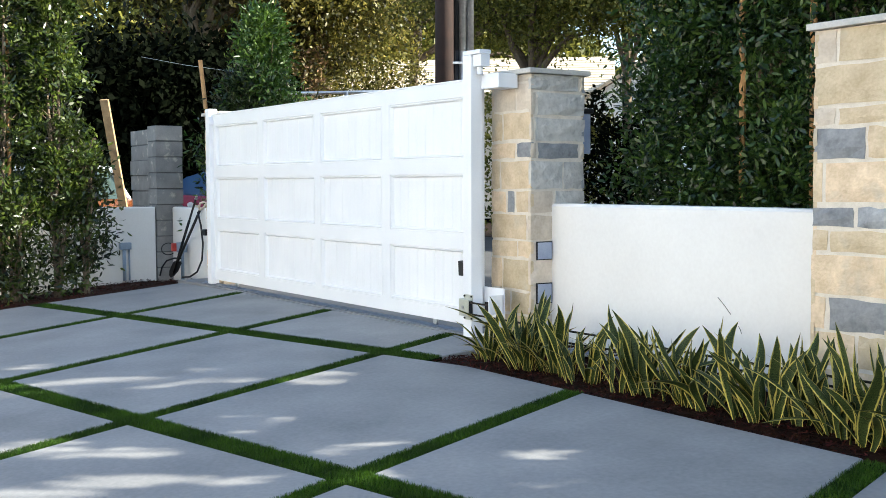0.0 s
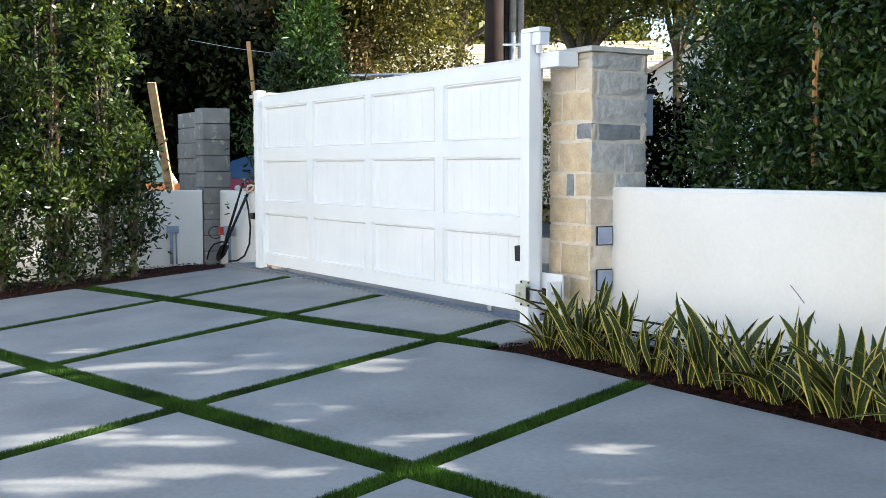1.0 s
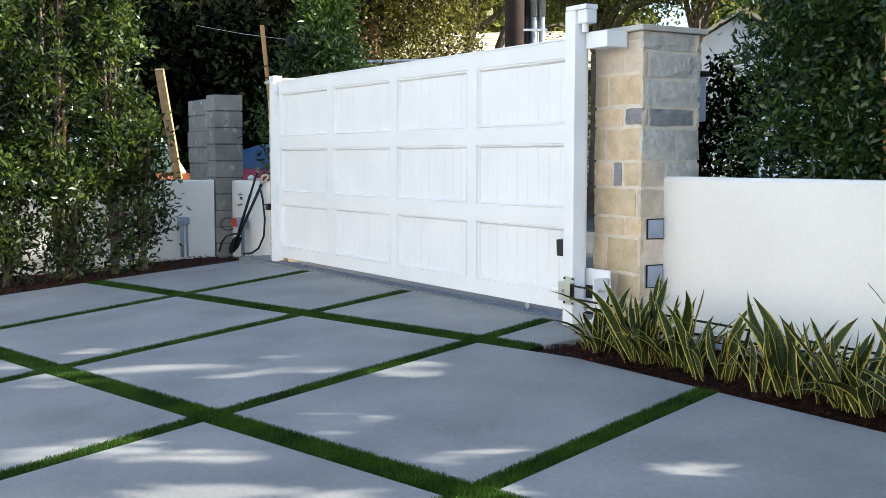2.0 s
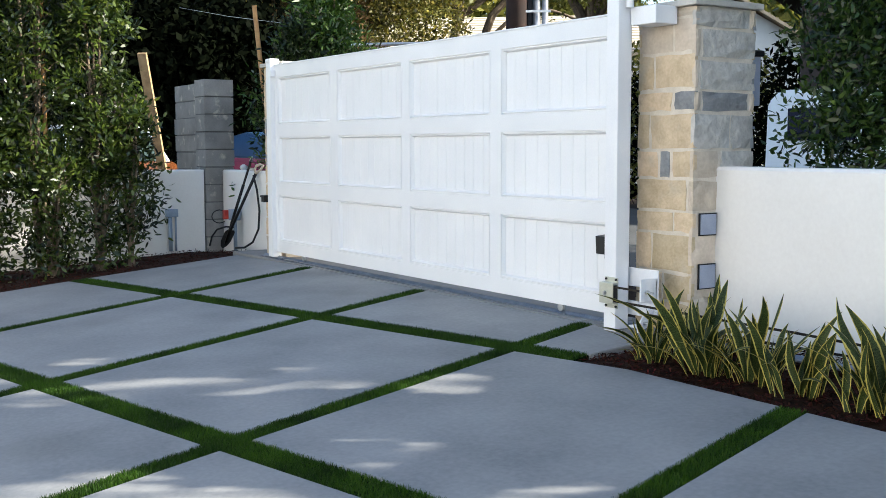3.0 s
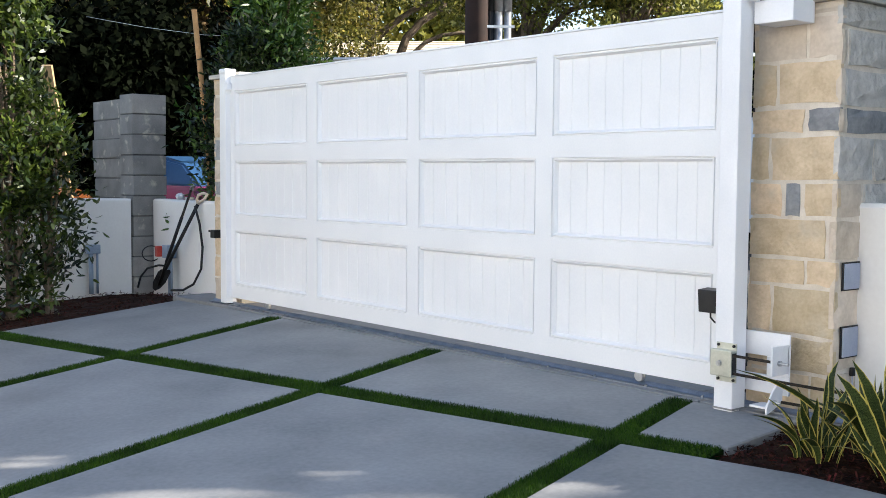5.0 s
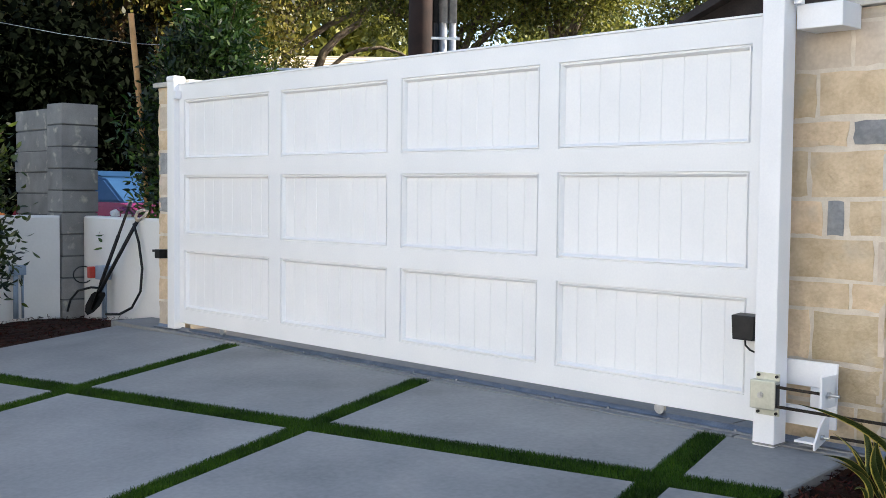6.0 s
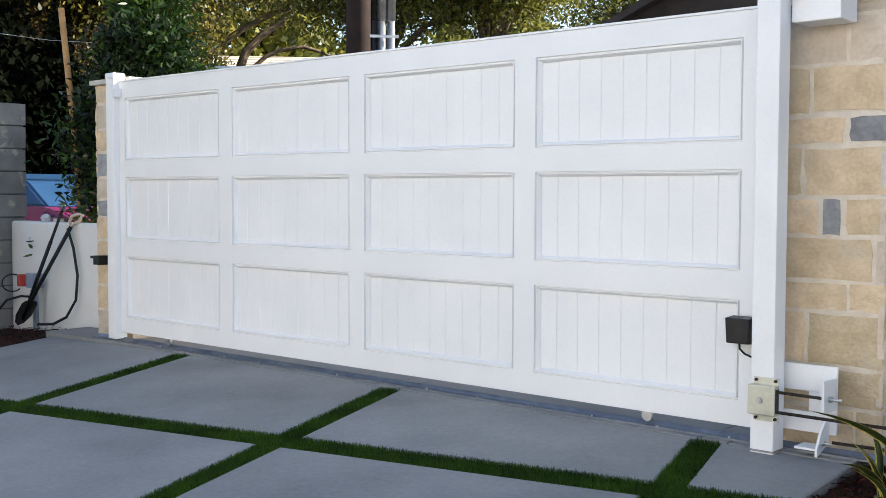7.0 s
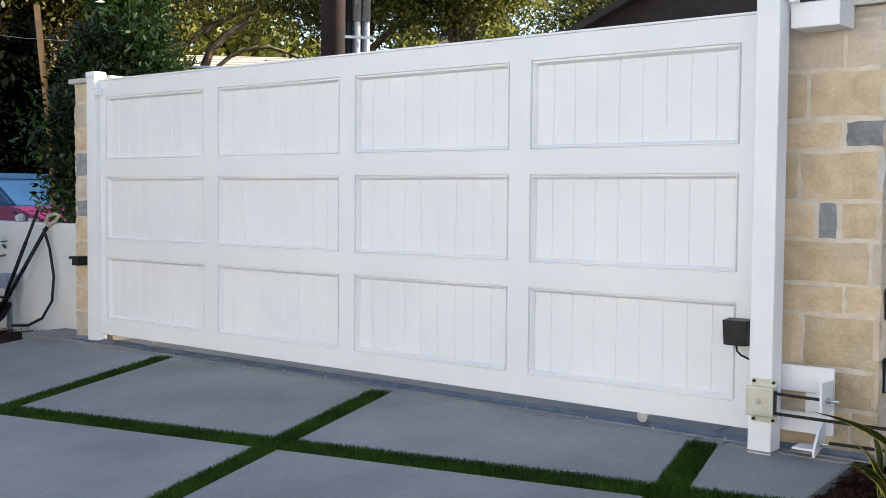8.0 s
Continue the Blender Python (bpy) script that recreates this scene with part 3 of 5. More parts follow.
# ground track
track = tagged(thing("gate_track", "steel angle track bolted to the apron under the gate", "gate track"), kind="structure")
part("base_plate", box(-0.3, 10.2, -0.03, 0.075, -0.002, 0.006), track_steel, track)
bm = bmesh.new()
lo = [bm.verts.new((x, y, z)) for x in (-0.3, 10.2) for y, z in ((0.005, 0.006), (0.022, 0.024), (0.039, 0.006))]
bm.faces.new((lo[0], lo[1], lo[4], lo[3]))
bm.faces.new((lo[1], lo[2], lo[5], lo[4]))
bm.faces.new(lo[:3])
bm.faces.new(lo[3:])
part("rail", bm, track_steel, track)
bolt = None
for k in range(14):
    x = 0.2 + 0.36 * k
    if bolt is None:
        bm = bmesh.new()
        bmesh.ops.create_cone(bm, cap_ends=True, segments=6, radius1=0.009, radius2=0.008, depth=0.008)
        bolt = part("bolt", bm, track_steel, track)
        bolt.location = (x, -0.018, 0.01)
    else:
        share("bolt", bolt.data, track, pose(x, -0.018, 0.01))

# ---- planting ----
# sunlit gaps: where the light falls through the crowns on the drive (x, y, half length, half width, turn)
GAPS = [(4.42, -2.51, 0.57, 0.15, 40), (4.93, -1.94, 0.28, 0.07, 39), (5.43, -1.49, 0.24, 0.15, 39), (5.89, -2.23, 0.13, 0.035, 41), (6.22, -2.15, 0.1, 0.035, 42),
        (6.29, -2.45, 0.1, 0.032, 42), (6.94, -2.25, 0.13, 0.035, 43), (7.04, -1.99, 0.1, 0.03, 43), (6.2, -3.02, 0.5, 0.03, 43), (6.7, -3.13, 0.4, 0.02, 44),
        (7.12, -2.75, 0.11, 0.035, 44), (4.26, -1.45, 0.09, 0.11, 38), (4.53, -1.9, 0.15, 0.05, 39),
        (3.32, -2.78, 0.16, 0.07, 39), (7.77, -1.59, 0.17, 0.052, 43), (8.12, -1.82, 0.1, 0.028, 44), (4.12, -3.1, 0.36, 0.19, 43), (5.6, -3.63, 0.2, 0.06, 46),
        (5.68, -3.27, 0.22, 0.075, 46), (3.38, -3.27, 0.15, 0.09, 43), (6.55, -3.57, 0.42, 0.07, 48), (7.41, -2.32, 0.13, 0.05, 47)]
GAPS += [(-4.9, -4.7, 2.3, 0.95, 43)]
# dapples on the laurels in the corner bed, where the sun reaches through to them
dapple = random.Random(12)
for _ in range(22):
    px, py, pz = -1.25, dapple.uniform(-2.9, -0.9), dapple.uniform(0.55, 2.7)
    k = (pz - 0.075 * py) / (SUN_TO.z - 0.075 * SUN_TO.y)
    GAPS.append((px - k * SUN_TO.x, py - k * SUN_TO.y, dapple.uniform(0.12, 0.34), dapple.uniform(0.07, 0.16), dapple.uniform(20, 70)))


def shade_keeps(p, margin):
    """Which leaf places stay, so that the crowns keep their gaps."""
    k = (p[:, 2] - 0.075 * p[:, 1]) / (SUN_TO.z - 0.075 * SUN_TO.y)
    gx, gy = p[:, 0] - k * SUN_TO.x, p[:, 1] - k * SUN_TO.y
    keep = np.ones(len(p), bool)
    for x, y, a, b, turn in GAPS:
        b = b + 0.015
        c, s = math.cos(radians(turn)), math.sin(radians(turn))
        u, v = (gx - x) * c + (gy - y) * s, -(gx - x) * s + (gy - y) * c
        keep &= (u / (a + margin)) ** 2 + (v / (b + margin)) ** 2 > RNG.uniform(0.88, 1.05, len(p))
    return keep


def column_places(height, radius, low, count, per, spread, taper=0.25, hollow=0.35):
    """Leaf places of an upright, dense, uneven shrub standing at the origin."""
    z = RNG.uniform(low, height, count)
    a = RNG.uniform(0, 2 * np.pi, count)
    lump = 1 + 0.34 * np.sin(3 * a + 5 * z) * np.sin(2.1 * z + a) + 0.14 * np.sin(9 * z + 4 * a) + 0.17 * RNG.normal(size=count)
    r = radius * lump * (1 - taper * np.clip((z - low) / (height - low), 0, 1) ** 2) * np.sqrt(RNG.uniform(hollow ** 2, 1, count))
    c = np.stack([r * np.cos(a), r * np.sin(a), z], 1)
    return clumps(c, per, spread)


def hedge_tree(name, at, height, radius, low, count, per, leaf, mat, label, category, seed, taper=0.25, gaps=False, stems=3, spread=0.075, group="", stake=True, stake_at=(0.12, -0.12)):
    global RNG
    RNG = np.random.default_rng(seed)
    r = random.Random(seed)
    tree = thing(name, label, category, at, group)
    twigs = bmesh.new()
    for s in range(stems):
        a = 2 * math.pi * s / stems + r.uniform(0, 1)
        bm = bmesh.new()
        pts, rad = [], []
        for k in range(7):
            h = height * 0.9 * k / 6
            pts.append((math.cos(a) * radius * 0.35 * k / 6 + r.uniform(-0.02, 0.02), math.sin(a) * radius * 0.35 * k / 6 + r.uniform(-0.02, 0.02), h - 0.06))
            rad.append(0.026 * (1 - 0.8 * k / 6) + 0.004)
        part("stem", tube(pts, rad, 6, bm), bark, tree)
        for k in range(14):
            h = r.uniform(low, height * 0.85)
            b = r.uniform(0, 6.28)
            p = Vector((math.cos(a) * radius * 0.35 * h / height, math.sin(a) * radius * 0.35 * h / height, h))
            q = p + Vector((math.cos(b) * radius * 0.7, math.sin(b) * radius * 0.7, 0.25))
            if not gaps or shade_keeps(np.array([p, (p + q) / 2, q]) + np.array(at), 0.1).all():
                tube([p, (p + q) / 2 + Vector((0, 0, 0.05)), q], [0.008, 0.005, 0.002], 4, twigs)
    tagged(part("twig_growth", twigs, bark, tree), kind="stuff")
    if stake:
        part("stake", tube([(stake_at[0], stake_at[1], -0.05), (stake_at[0] - 0.06, stake_at[1] + 0.03, height * 0.66)], 0.022, 8), stake_wood, tree, "tan wooden support stake")
    p, out = column_places(height, radius, low, count, per, spread, taper)
    if gaps:
        keep = shade_keeps(p + np.array(at), leaf[0] * 0.8) & (p[:, 1] + at[1] > 0.68)
        p, out = p[keep], out[keep]
    quads("crown", leaves(p, leaf[0], leaf[1], 0.35, out, 0.0, 0.06 < leaf[0] < 0.12), mat, tree)
    return tree


LABEL_HEDGE = "tall dark green glossy-leaved hedge tree behind the wall"
for k, (x, y, h, low) in enumerate(((5.93, 1.4, 4.4, 0.4), (6.6, 1.3, 4.6, 0.4), (7.2, 1.25, 4.8, 0.4), (7.76, 1.25, 4.9, 0.4), (8.75, 1.25, 5.0, 0.4))):
    hedge_tree("hedge_tree", (x, y, -0.07), h, 0.56, low, 700 if k else 580, 50, (0.066, 0.024), hedge_leaf, LABEL_HEDGE, "hedge tree", 100 + k, 0.1, True, group="hedge behind the wall", spread=0.06,
               stake=k in (1, 2), stake_at=(0.05, -0.3))
# unseen run of hedge added past the wall column to shade the drive
for k in range(9):
    hedge_tree("hedge_tree", (9.6 + 0.95 * k, 1.4 + 0.15 * (k % 2), -0.07), 5.2, 0.75, 0.4, 800, 24, (0.14, 0.07), hedge_leaf, LABEL_HEDGE, "hedge tree", 120 + k, 0.1, True, stems=2,
               spread=0.11, group="hedge behind the wall", stake=False)
LABEL_LAUREL = "tall staked laurel in the corner bed against the white wall"
for k, (x, y, h, r, low) in enumerate(((-1.52, -1.3, 4.3, 0.35, 0.85), (-1.62, -1.88, 4.6, 0.46, 0.9), (-1.95, -2.55, 4.4, 0.55, 0.9), (-2.2, -3.3, 4.4, 0.6, 0.7))):
    hedge_tree("laurel", (x, y, gz(x, y) - 0.02), h, r * 0.95, low, 250, 42, (0.086, 0.031), laurel_leaf, LABEL_LAUREL, "laurel tree", 140 + k, 0.3, spread=0.052, stake=k in (1, 2), group="laurels in the corner bed", stake_at=(-0.02, 0.1))
for k, (x, y, h, r, n) in enumerate(((-1.5, -0.97, 1.75, 0.25, 90), (-1.45, -1.3, 0.9, 0.22, 24), (-1.46, -1.78, 1.15, 0.27, 85), (-1.75, -2.4, 1.2, 0.32, 95), (-1.9, -3.0, 1.2, 0.34, 100))):
    hedge_tree("laurel", (x, y, gz(x, y) - 0.02), h, r, 0.12, n, 22, (0.088, 0.032), laurel_leaf, "young laurel with dark bushy low shoots", "laurel tree", 150 + k, 0.4, stems=3, spread=0.085,
               group="laurels in the corner bed", stake=False)
hedge_tree("shrub_tree", (-1.45, 1.3, -0.07), 3.3, 0.68, 0.4, 760, 30, (0.085, 0.028), bright_leaf, "bright green upright shrub behind a tan stake", "shrub", 160, 0.9, spread=0.085, stake=False)
# these two shrubs take the leaf colour that has shade put in
hedge_tree("shrub_tree", (-1.42, 0.98, -0.07), 2.5, 0.36, 1.1, 300, 30, (0.08, 0.03), shade_leaf, "dark green shrub between pillar and gate column, shade put into its leaf colour", "shrub", 162, 0.5, spread=0.08, stake=False)
hedge_tree("shrub_tree", (-2.25, 2.35, -0.07), 2.2, 0.6, 0.3, 300, 26, (0.08, 0.03), shade_leaf, "dark green shrub behind the block pillar, shade put into its leaf colour", "shrub", 161, 0.5, spread=0.09, stake=False)


def big_tree(name, at, height, crown, label, mat, seed, trunk_mat=bark, leaf=(0.16, 0.09), count=1400, per=18, flat=0.6, lean=(0, 0), fork=0.38, gaps=False, spread=0.28, low=None, thick=0.2):
    """A broad tree: a forking trunk, crooked limbs, and leaf clumps gathered about the limbs' ends."""
    global RNG
    RNG = np.random.default_rng(seed)
    r = random.Random(seed)
    tree = thing(name, label, "tree", at)
    bm = bmesh.new()
    fork_at = Vector((lean[0], lean[1], height * fork))
    tube([(0, 0, -0.2), (lean[0] * 0.3 + 0.06, lean[1] * 0.3, height * fork * 0.5), tuple(fork_at)], [thick * 1.25, thick, thick * 0.85], 12, bm)
    tips = []
    for s in range(7):
        a = 2 * math.pi * s / 7 + r.uniform(-0.3, 0.3)
        reach, rise = crown * r.uniform(0.5, 0.85), (height - fork_at.z) * r.uniform(0.35, 0.8)
        p = fork_at.copy()
        pts, rad = [p.copy()], [thick * 0.6]
        for k in range(1, 6):
            f = k / 5
            p = fork_at + Vector((math.cos(a + 0.5 * math.sin(f * 3 + s)) * reach * f, math.sin(a + 0.5 * math.sin(f * 3 + s)) * reach * f, rise * f ** 0.7))
            p += Vector((r.uniform(-1, 1), r.uniform(-1, 1), r.uniform(-1, 1))) * 0.12
            pts.append(p.copy())
            rad.append(thick * (0.6 - 0.5 * f))
            if k >= 2:
                for _ in range(3):
                    b = r.uniform(0, 6.28)
                    q = p + Vector((math.cos(b), math.sin(b), r.uniform(-0.1, 0.9))) * crown * 0.28
                    mid = (p + q) / 2 + Vector((r.uniform(-0.1, 0.1), r.uniform(-0.1, 0.1), r.uniform(0, 0.2)))
                    tube([p, mid, q], [thick * 0.17, thick * 0.11, 0.012], 6, bm)
                    tips += [mid, q]
        tube(pts, rad, 8, bm)
        tips.append(p)
    part("trunk", bm, trunk_mat, tree)
    tips = np.array([tuple(t) for t in tips])
    c = tips[RNG.integers(0, len(tips), count)] + RNG.normal(size=(count, 3)) * crown * 0.15 * np.array((1, 1, flat))
    if low is not None:
        c = c[c[:, 2] > low]
    p, out = clumps(c, per, spread)
    if gaps:
        keep = shade_keeps(p + np.array(at), leaf[0] * 0.85)
        p, out = p[keep], out[keep]
    quads("crown", leaves(p, leaf[0], leaf[1], 0.1, out, 0.2), mat, tree)
    return tree


OAK_LIMBS = [([(0.0, 0.0, -0.2), (0.1, 0.0, 2.5), (0.0, 0.0, 4.5), (0.15, 0.0, 5.2), (0.2, 0.1, 6.4), (0.5, 0.0, 8.0)], 0.17, pale_bark),
             ([(0.2, 0.1, 4.95), (0.7, 0.1, 5.35), (1.25, 0.2, 5.75), (2.2, 0.3, 6.2)], 0.12, bark),
             ([(0.95, -0.1, -0.2), (0.93, 0.0, 4.5), (1.1, 0.0, 4.95), (1.5, 0.0, 5.4), (2.1, 0.1, 5.8), (2.6, 0.2, 6.8)], 0.15, bark),
             ([(1.15, 0.1, 3.6), (1.25, 0.1, 4.5), (1.65, 0.1, 4.85), (2.1, 0.1, 5.05), (2.7, 0.1, 5.14), (3.2, 0.1, 5.0), (3.8, 0.1, 4.75)], 0.075, bark)]
old_oak = big_tree("oak_tree", (-17.9, 14.0, 0), 9.5, 5.2, "old oak with dark crooked limbs across the street", shade_patched_leaf, 201, bark, count=2600, low=5.7, spread=0.22, thick=0.12, leaf=(0.13, 0.07), fork=0.62)
for line, r, mat in OAK_LIMBS:
    n = len(line) - 1
    part("limb", tube([(0.6 * x - 0.79 * y, 0.79 * x + 0.6 * y, z) for x, y, z in line], [r * (1 - 0.5 * k / n) for k in range(n + 1)], 9), mat, old_oak)
big_tree("oak_tree", (-6.6, 12.4, 0), 8.2, 2.6, "oak with fine sunlit yellow-green leaves", oak_leaf, 212, bark, count=2000, spread=0.2, thick=0.12, fork=0.42, leaf=(0.1, 0.055), low=3.3)
big_tree("oak_tree", (-8.2, 11.0, 0), 8.0, 2.8, "oak with fine sunlit yellow-green leaves", oak_leaf, 211, bark, count=2300, spread=0.2, thick=0.14, fork=0.42, leaf=(0.1, 0.055), low=3.2)
big_tree("oak_tree", (-24.5, 12.5, 0), 10.0, 5.2, "spreading oak with sunlit yellow-green leaves and pale trunk", oak_leaf, 202, pale_bark, count=2600, spread=0.24, thick=0.28, fork=0.3, leaf=(0.14, 0.075))
big_tree("oak_tree", (-6.0, 19.5, 0), 8.5, 4.2, "spreading oak with sunlit yellow-green leaves", oak_leaf, 203, bark, count=2200, spread=0.22, thick=0.25, leaf=(0.12, 0.065))
big_tree("oak_tree", (-16.0, 8.0, 0), 10.0, 5.0, "spreading oak with sunlit yellow-green leaves", shade_patched_leaf, 204, bark, count=3400, leaf=(0.15, 0.08), thick=0.3)
big_tree("oak_tree", (-14.0, 5.5, 0), 9.5, 4.0, "tall tree with bright sunlit yellow-green crown", shade_patched_leaf, 210, bark, count=1500, leaf=(0.18, 0.1), low=3.5, thick=0.22, fork=0.45)
# this crown's darkness is shade put into the leaf colour
big_tree("oak_tree", (-12.5, 3.0, 0), 4.2, 2.8, "dense tree with deep shade put into its leaf colour", deep_shade_leaf, 205, bark, count=3000, leaf=(0.2, 0.12), thick=0.25, fork=0.25)
# two unseen trees added as shadow casters, their crowns opened at GAPS
big_tree("shade_caster_tree", (9.2, 6.6, 0), 6.8, 3.2, "leafy tree added out of view to shade the gate and drive", oak_leaf, 209, bark, count=1500, leaf=(0.16, 0.09), gaps=True, thick=0.16)
big_tree("shade_caster_tree", (11.5, 8.5, 0), 9.6, 5.2, "tall leafy tree added out of view to shade the drive", oak_leaf, 206, bark, count=2600, leaf=(0.24, 0.13), gaps=True, thick=0.3)


def leaf_wall(name, a, b, thick, height, count, leaf, mat, label, category, seed, kind=""):
    """A long dense bank of foliage with an uneven top between two places."""
    global RNG
    RNG = np.random.default_rng(seed)
    a, b = np.array(a), np.array(b)
    f = RNG.uniform(0, 1, count)
    top = height * (0.8 + 0.2 * np.sin(f * 23 + seed) * np.sin(f * 57))
    z = top * RNG.uniform(0, 1, count) ** 0.8
    d = unit(b - a)
    w = RNG.uniform(-0.5, 0.5, count) * thick * (1.1 - 0.6 * z / height)
    p = np.stack([a[0] + (b - a)[0] * f - d[1] * w, a[1] + (b - a)[1] * f + d[0] * w, z - 0.1], 1)
    ob = quads(name, leaves(p, leaf[0], leaf[1], 0.2), mat)
    return tagged(ob, label, category, kind=kind)


# the first two banks carry leaf colours with shade patches put in
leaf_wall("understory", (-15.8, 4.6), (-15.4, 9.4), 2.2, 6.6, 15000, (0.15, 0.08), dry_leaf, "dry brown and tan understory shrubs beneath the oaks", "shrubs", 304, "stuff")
leaf_wall("understory", (-15.6, 8.4), (-15.0, 12.4), 2.0, 6.8, 14000, (0.14, 0.075), shade_patched_leaf, "tall yellow-green shrubs beneath the oaks", "shrubs", 307, "stuff")
leaf_wall("understory", (-12.5, 8.5), (-3.5, 16.5), 2.0, 3.5, 14000, (0.14, 0.08), oak_leaf, "sunlit yellow-green understory shrubs beneath the oaks", "shrubs", 305, "stuff")
# two near-black leaf banks added to fill in deep shade behind the planting
leaf_wall("shaded_hedge", (-14.3, -1.8), (-9.6, 5.9), 1.6, 4.3, 52000, (0.13, 0.075), deep_shade_leaf, "tall hedge beyond the corner, deep shade put into its leaf colour", "hedge", 301, "stuff")
leaf_wall("shaded_hedge", (-9.0, 12.4), (2.0, 11.5), 0.8, 3.4, 13000, (0.16, 0.09), deep_shade_leaf, "hedge across the street, shade put into its leaf colour", "hedge", 306, "stuff")
leaf_wall("woodland", (-54, -8), (-31, 30), 8, 15, 42000, (0.6, 0.36), oak_leaf, "distant sunlit woodland", "woods", 302, "stuff")
leaf_wall("woodland", (-34, 29), (8, 56), 8, 9.5, 42000, (0.6, 0.36), oak_leaf, "distant sunlit woodland", "woods", 303, "stuff")
for k, (x, y, h) in enumerate(((-27.5, 38.2, 13.5), (-24.5, 36.8, 14.0), (-29.4, 37.2, 12.0))):
    hedge_tree("cypress", (x, y, -0.07), h, 1.0, 0.6, 800, 26, (0.26, 0.09), (dry_leaf, bright_leaf, bright_leaf)[k], "tall slender sunlit cypress far down the street", "cypress", 170 + k, 0.6, spread=0.14, stake=False)

# ---- gate hardware ----
post = thing("guide_post", "white steel guide post standing on the apron beside the gate", "gate post", (5.088, -0.085, 0))
part("shaft", box(-0.052, 0.052, -0.052, 0.05, -0.012, 2.03, 0.006), white_steel, post)
part("top_arm", box(-0.052, 0.155, -0.05, 0.05, 2.031, 2.062, 0.005), white_steel, post)
part("arm_block", box(0.053, 0.15, -0.035, 0.045, 1.945, 2.03, 0.005), white_steel, post)
bm = bmesh.new()
bmesh.ops.create_cone(bm, cap_ends=True, segments=20, radius1=0.022, radius2=0.022, depth=0.055)
bmesh.ops.translate(bm, vec=(0.09, 0.0, 1.917), verts=bm.verts)
part("guide_roller", bm, white_steel, post)
part("collar", box(-0.056, 0.056, -0.056, 0.054, -0.004, 0.004, 0.002), concrete, post)

bracket = thing("guide_bracket", "white steel box bracket fixed to the stone column", "bracket", (5.255, 0.03, 1.84))
bm = box(-0.104, 0.104, -0.085, 0.085, -0.052, 0.052, 0.005)
part("beam", bm, white_steel, bracket)


def hex_bolt(x, y, z, axis, size=0.012, reach=0.02):
    bm = bmesh.new()
    bmesh.ops.create_cone(bm, cap_ends=True, segments=6, radius1=size, radius2=size, depth=0.011)
    bmesh.ops.create_cone(bm, cap_ends=True, segments=12, radius1=size * 0.5, radius2=size * 0.5, depth=reach * 2)
    turn = {"x": Matrix.Rotation(math.pi / 2, 4, "Y"), "y": Matrix.Rotation(math.pi / 2, 4, "X"), "z": Matrix.Identity(4)}[axis]
    bmesh.ops.transform(bm, matrix=Matrix.Translation((x, y, z)) @ turn, verts=bm.verts)
    return bm


carrier = thing("chain_carrier", "white steel chain plate with a cut-out and two angle brackets", "chain bracket", (5.255, 0.0, 0))
bm = box(-0.15, 0.1, -0.006, 0.006, 0.255, 0.366, 0.002)
box(-0.02, 0.1, -0.006, 0.006, 0.168, 0.254, 0.002, bm)
box(-0.15, 0.1, -0.006, 0.006, 0.082, 0.167, 0.002, bm)
part("plate", bm, white_steel, carrier)
part("angle_bracket", box(0.088, 0.099, -0.135, -0.007, 0.188, 0.322, 0.003), white_steel, carrier)
part("angle_bracket", box(0.03, 0.099, -0.018, -0.007, 0.2, 0.31, 0.002), white_steel, carrier)
bm = bmesh.new()
side = [(-0.007, 0.04), (-0.125, 0.0), (-0.125, 0.03), (-0.08, 0.10), (-0.04, 0.135), (-0.007, 0.14)]
v0 = [bm.verts.new((0.06, y, z + 0.008)) for y, z in side]
v1 = [bm.verts.new((0.07, y, z + 0.008)) for y, z in side]
for k in range(6):
    bm.faces.new((v0[k], v0[(k + 1) % 6], v1[(k + 1) % 6], v1[k]))
bm.faces.new(v0)
bm.faces.new(v1[::-1])
part("angle_bracket", bm, white_steel, carrier)
part("angle_foot", box(-0.03, 0.06, -0.12, -0.02, 0.03, 0.04, 0.002), white_steel, carrier)
part("bolt", hex_bolt(0.108, -0.09, 0.245, "x", 0.014, 0.045), steel, carrier)
part("bolt", hex_bolt(0.079, -0.08, 0.06, "x", 0.012, 0.03), steel, carrier)

box_base = thing("chain_guard", "zinc-plated chain wheel box bolted to the white post", "chain box", (5.108, -0.14, 0.222))
part("back_plate", box(-0.056, 0.056, -0.001, 0.003, -0.092, 0.092, 0.001), zinc, box_base)
part("cover", box(-0.063, 0.057, -0.042, -0.002, -0.062, 0.062, 0.004), zinc, box_base)
part("side_opening", box(0.0571, 0.059, -0.036, -0.006, -0.05, 0.05), black_plastic, box_base)
part("bolt", hex_bolt(-0.01, -0.046, 0.0, "y", 0.014, 0.01), steel, box_base)
for sx in (-0.043, 0.043):
    for sz in (-0.08, 0.08):
        part("screw", hex_bolt(sx, -0.004, sz, "y", 0.007, 0.004), rubber, box_base)

eye_box = thing("control_box", "small black plastic sensor box on the gate", "sensor box", (4.938, 0, 0.488))
bm = box(-0.058, 0.058, -0.075, -0.001, -0.06, 0.06, 0.006)
for v in bm.verts:
    if v.co.z < -0.03:
        v.co.x *= 0.88
    if v.co.y < -0.04:
        v.co.z *= 0.92
part("case", bm, black_plastic, eye_box)
part("cable", tube([(-0.005, -0.04, -0.055), (0.0, -0.045, -0.08), (0.02, -0.04, -0.1), (0.055, -0.03, -0.115)], 0.0045, 8), black_plastic, eye_box, smooth=True)

latch = thing("latch_catch", "black steel latch catch on the far stone column", "latch", (-0.33, 0.045, 0.575))
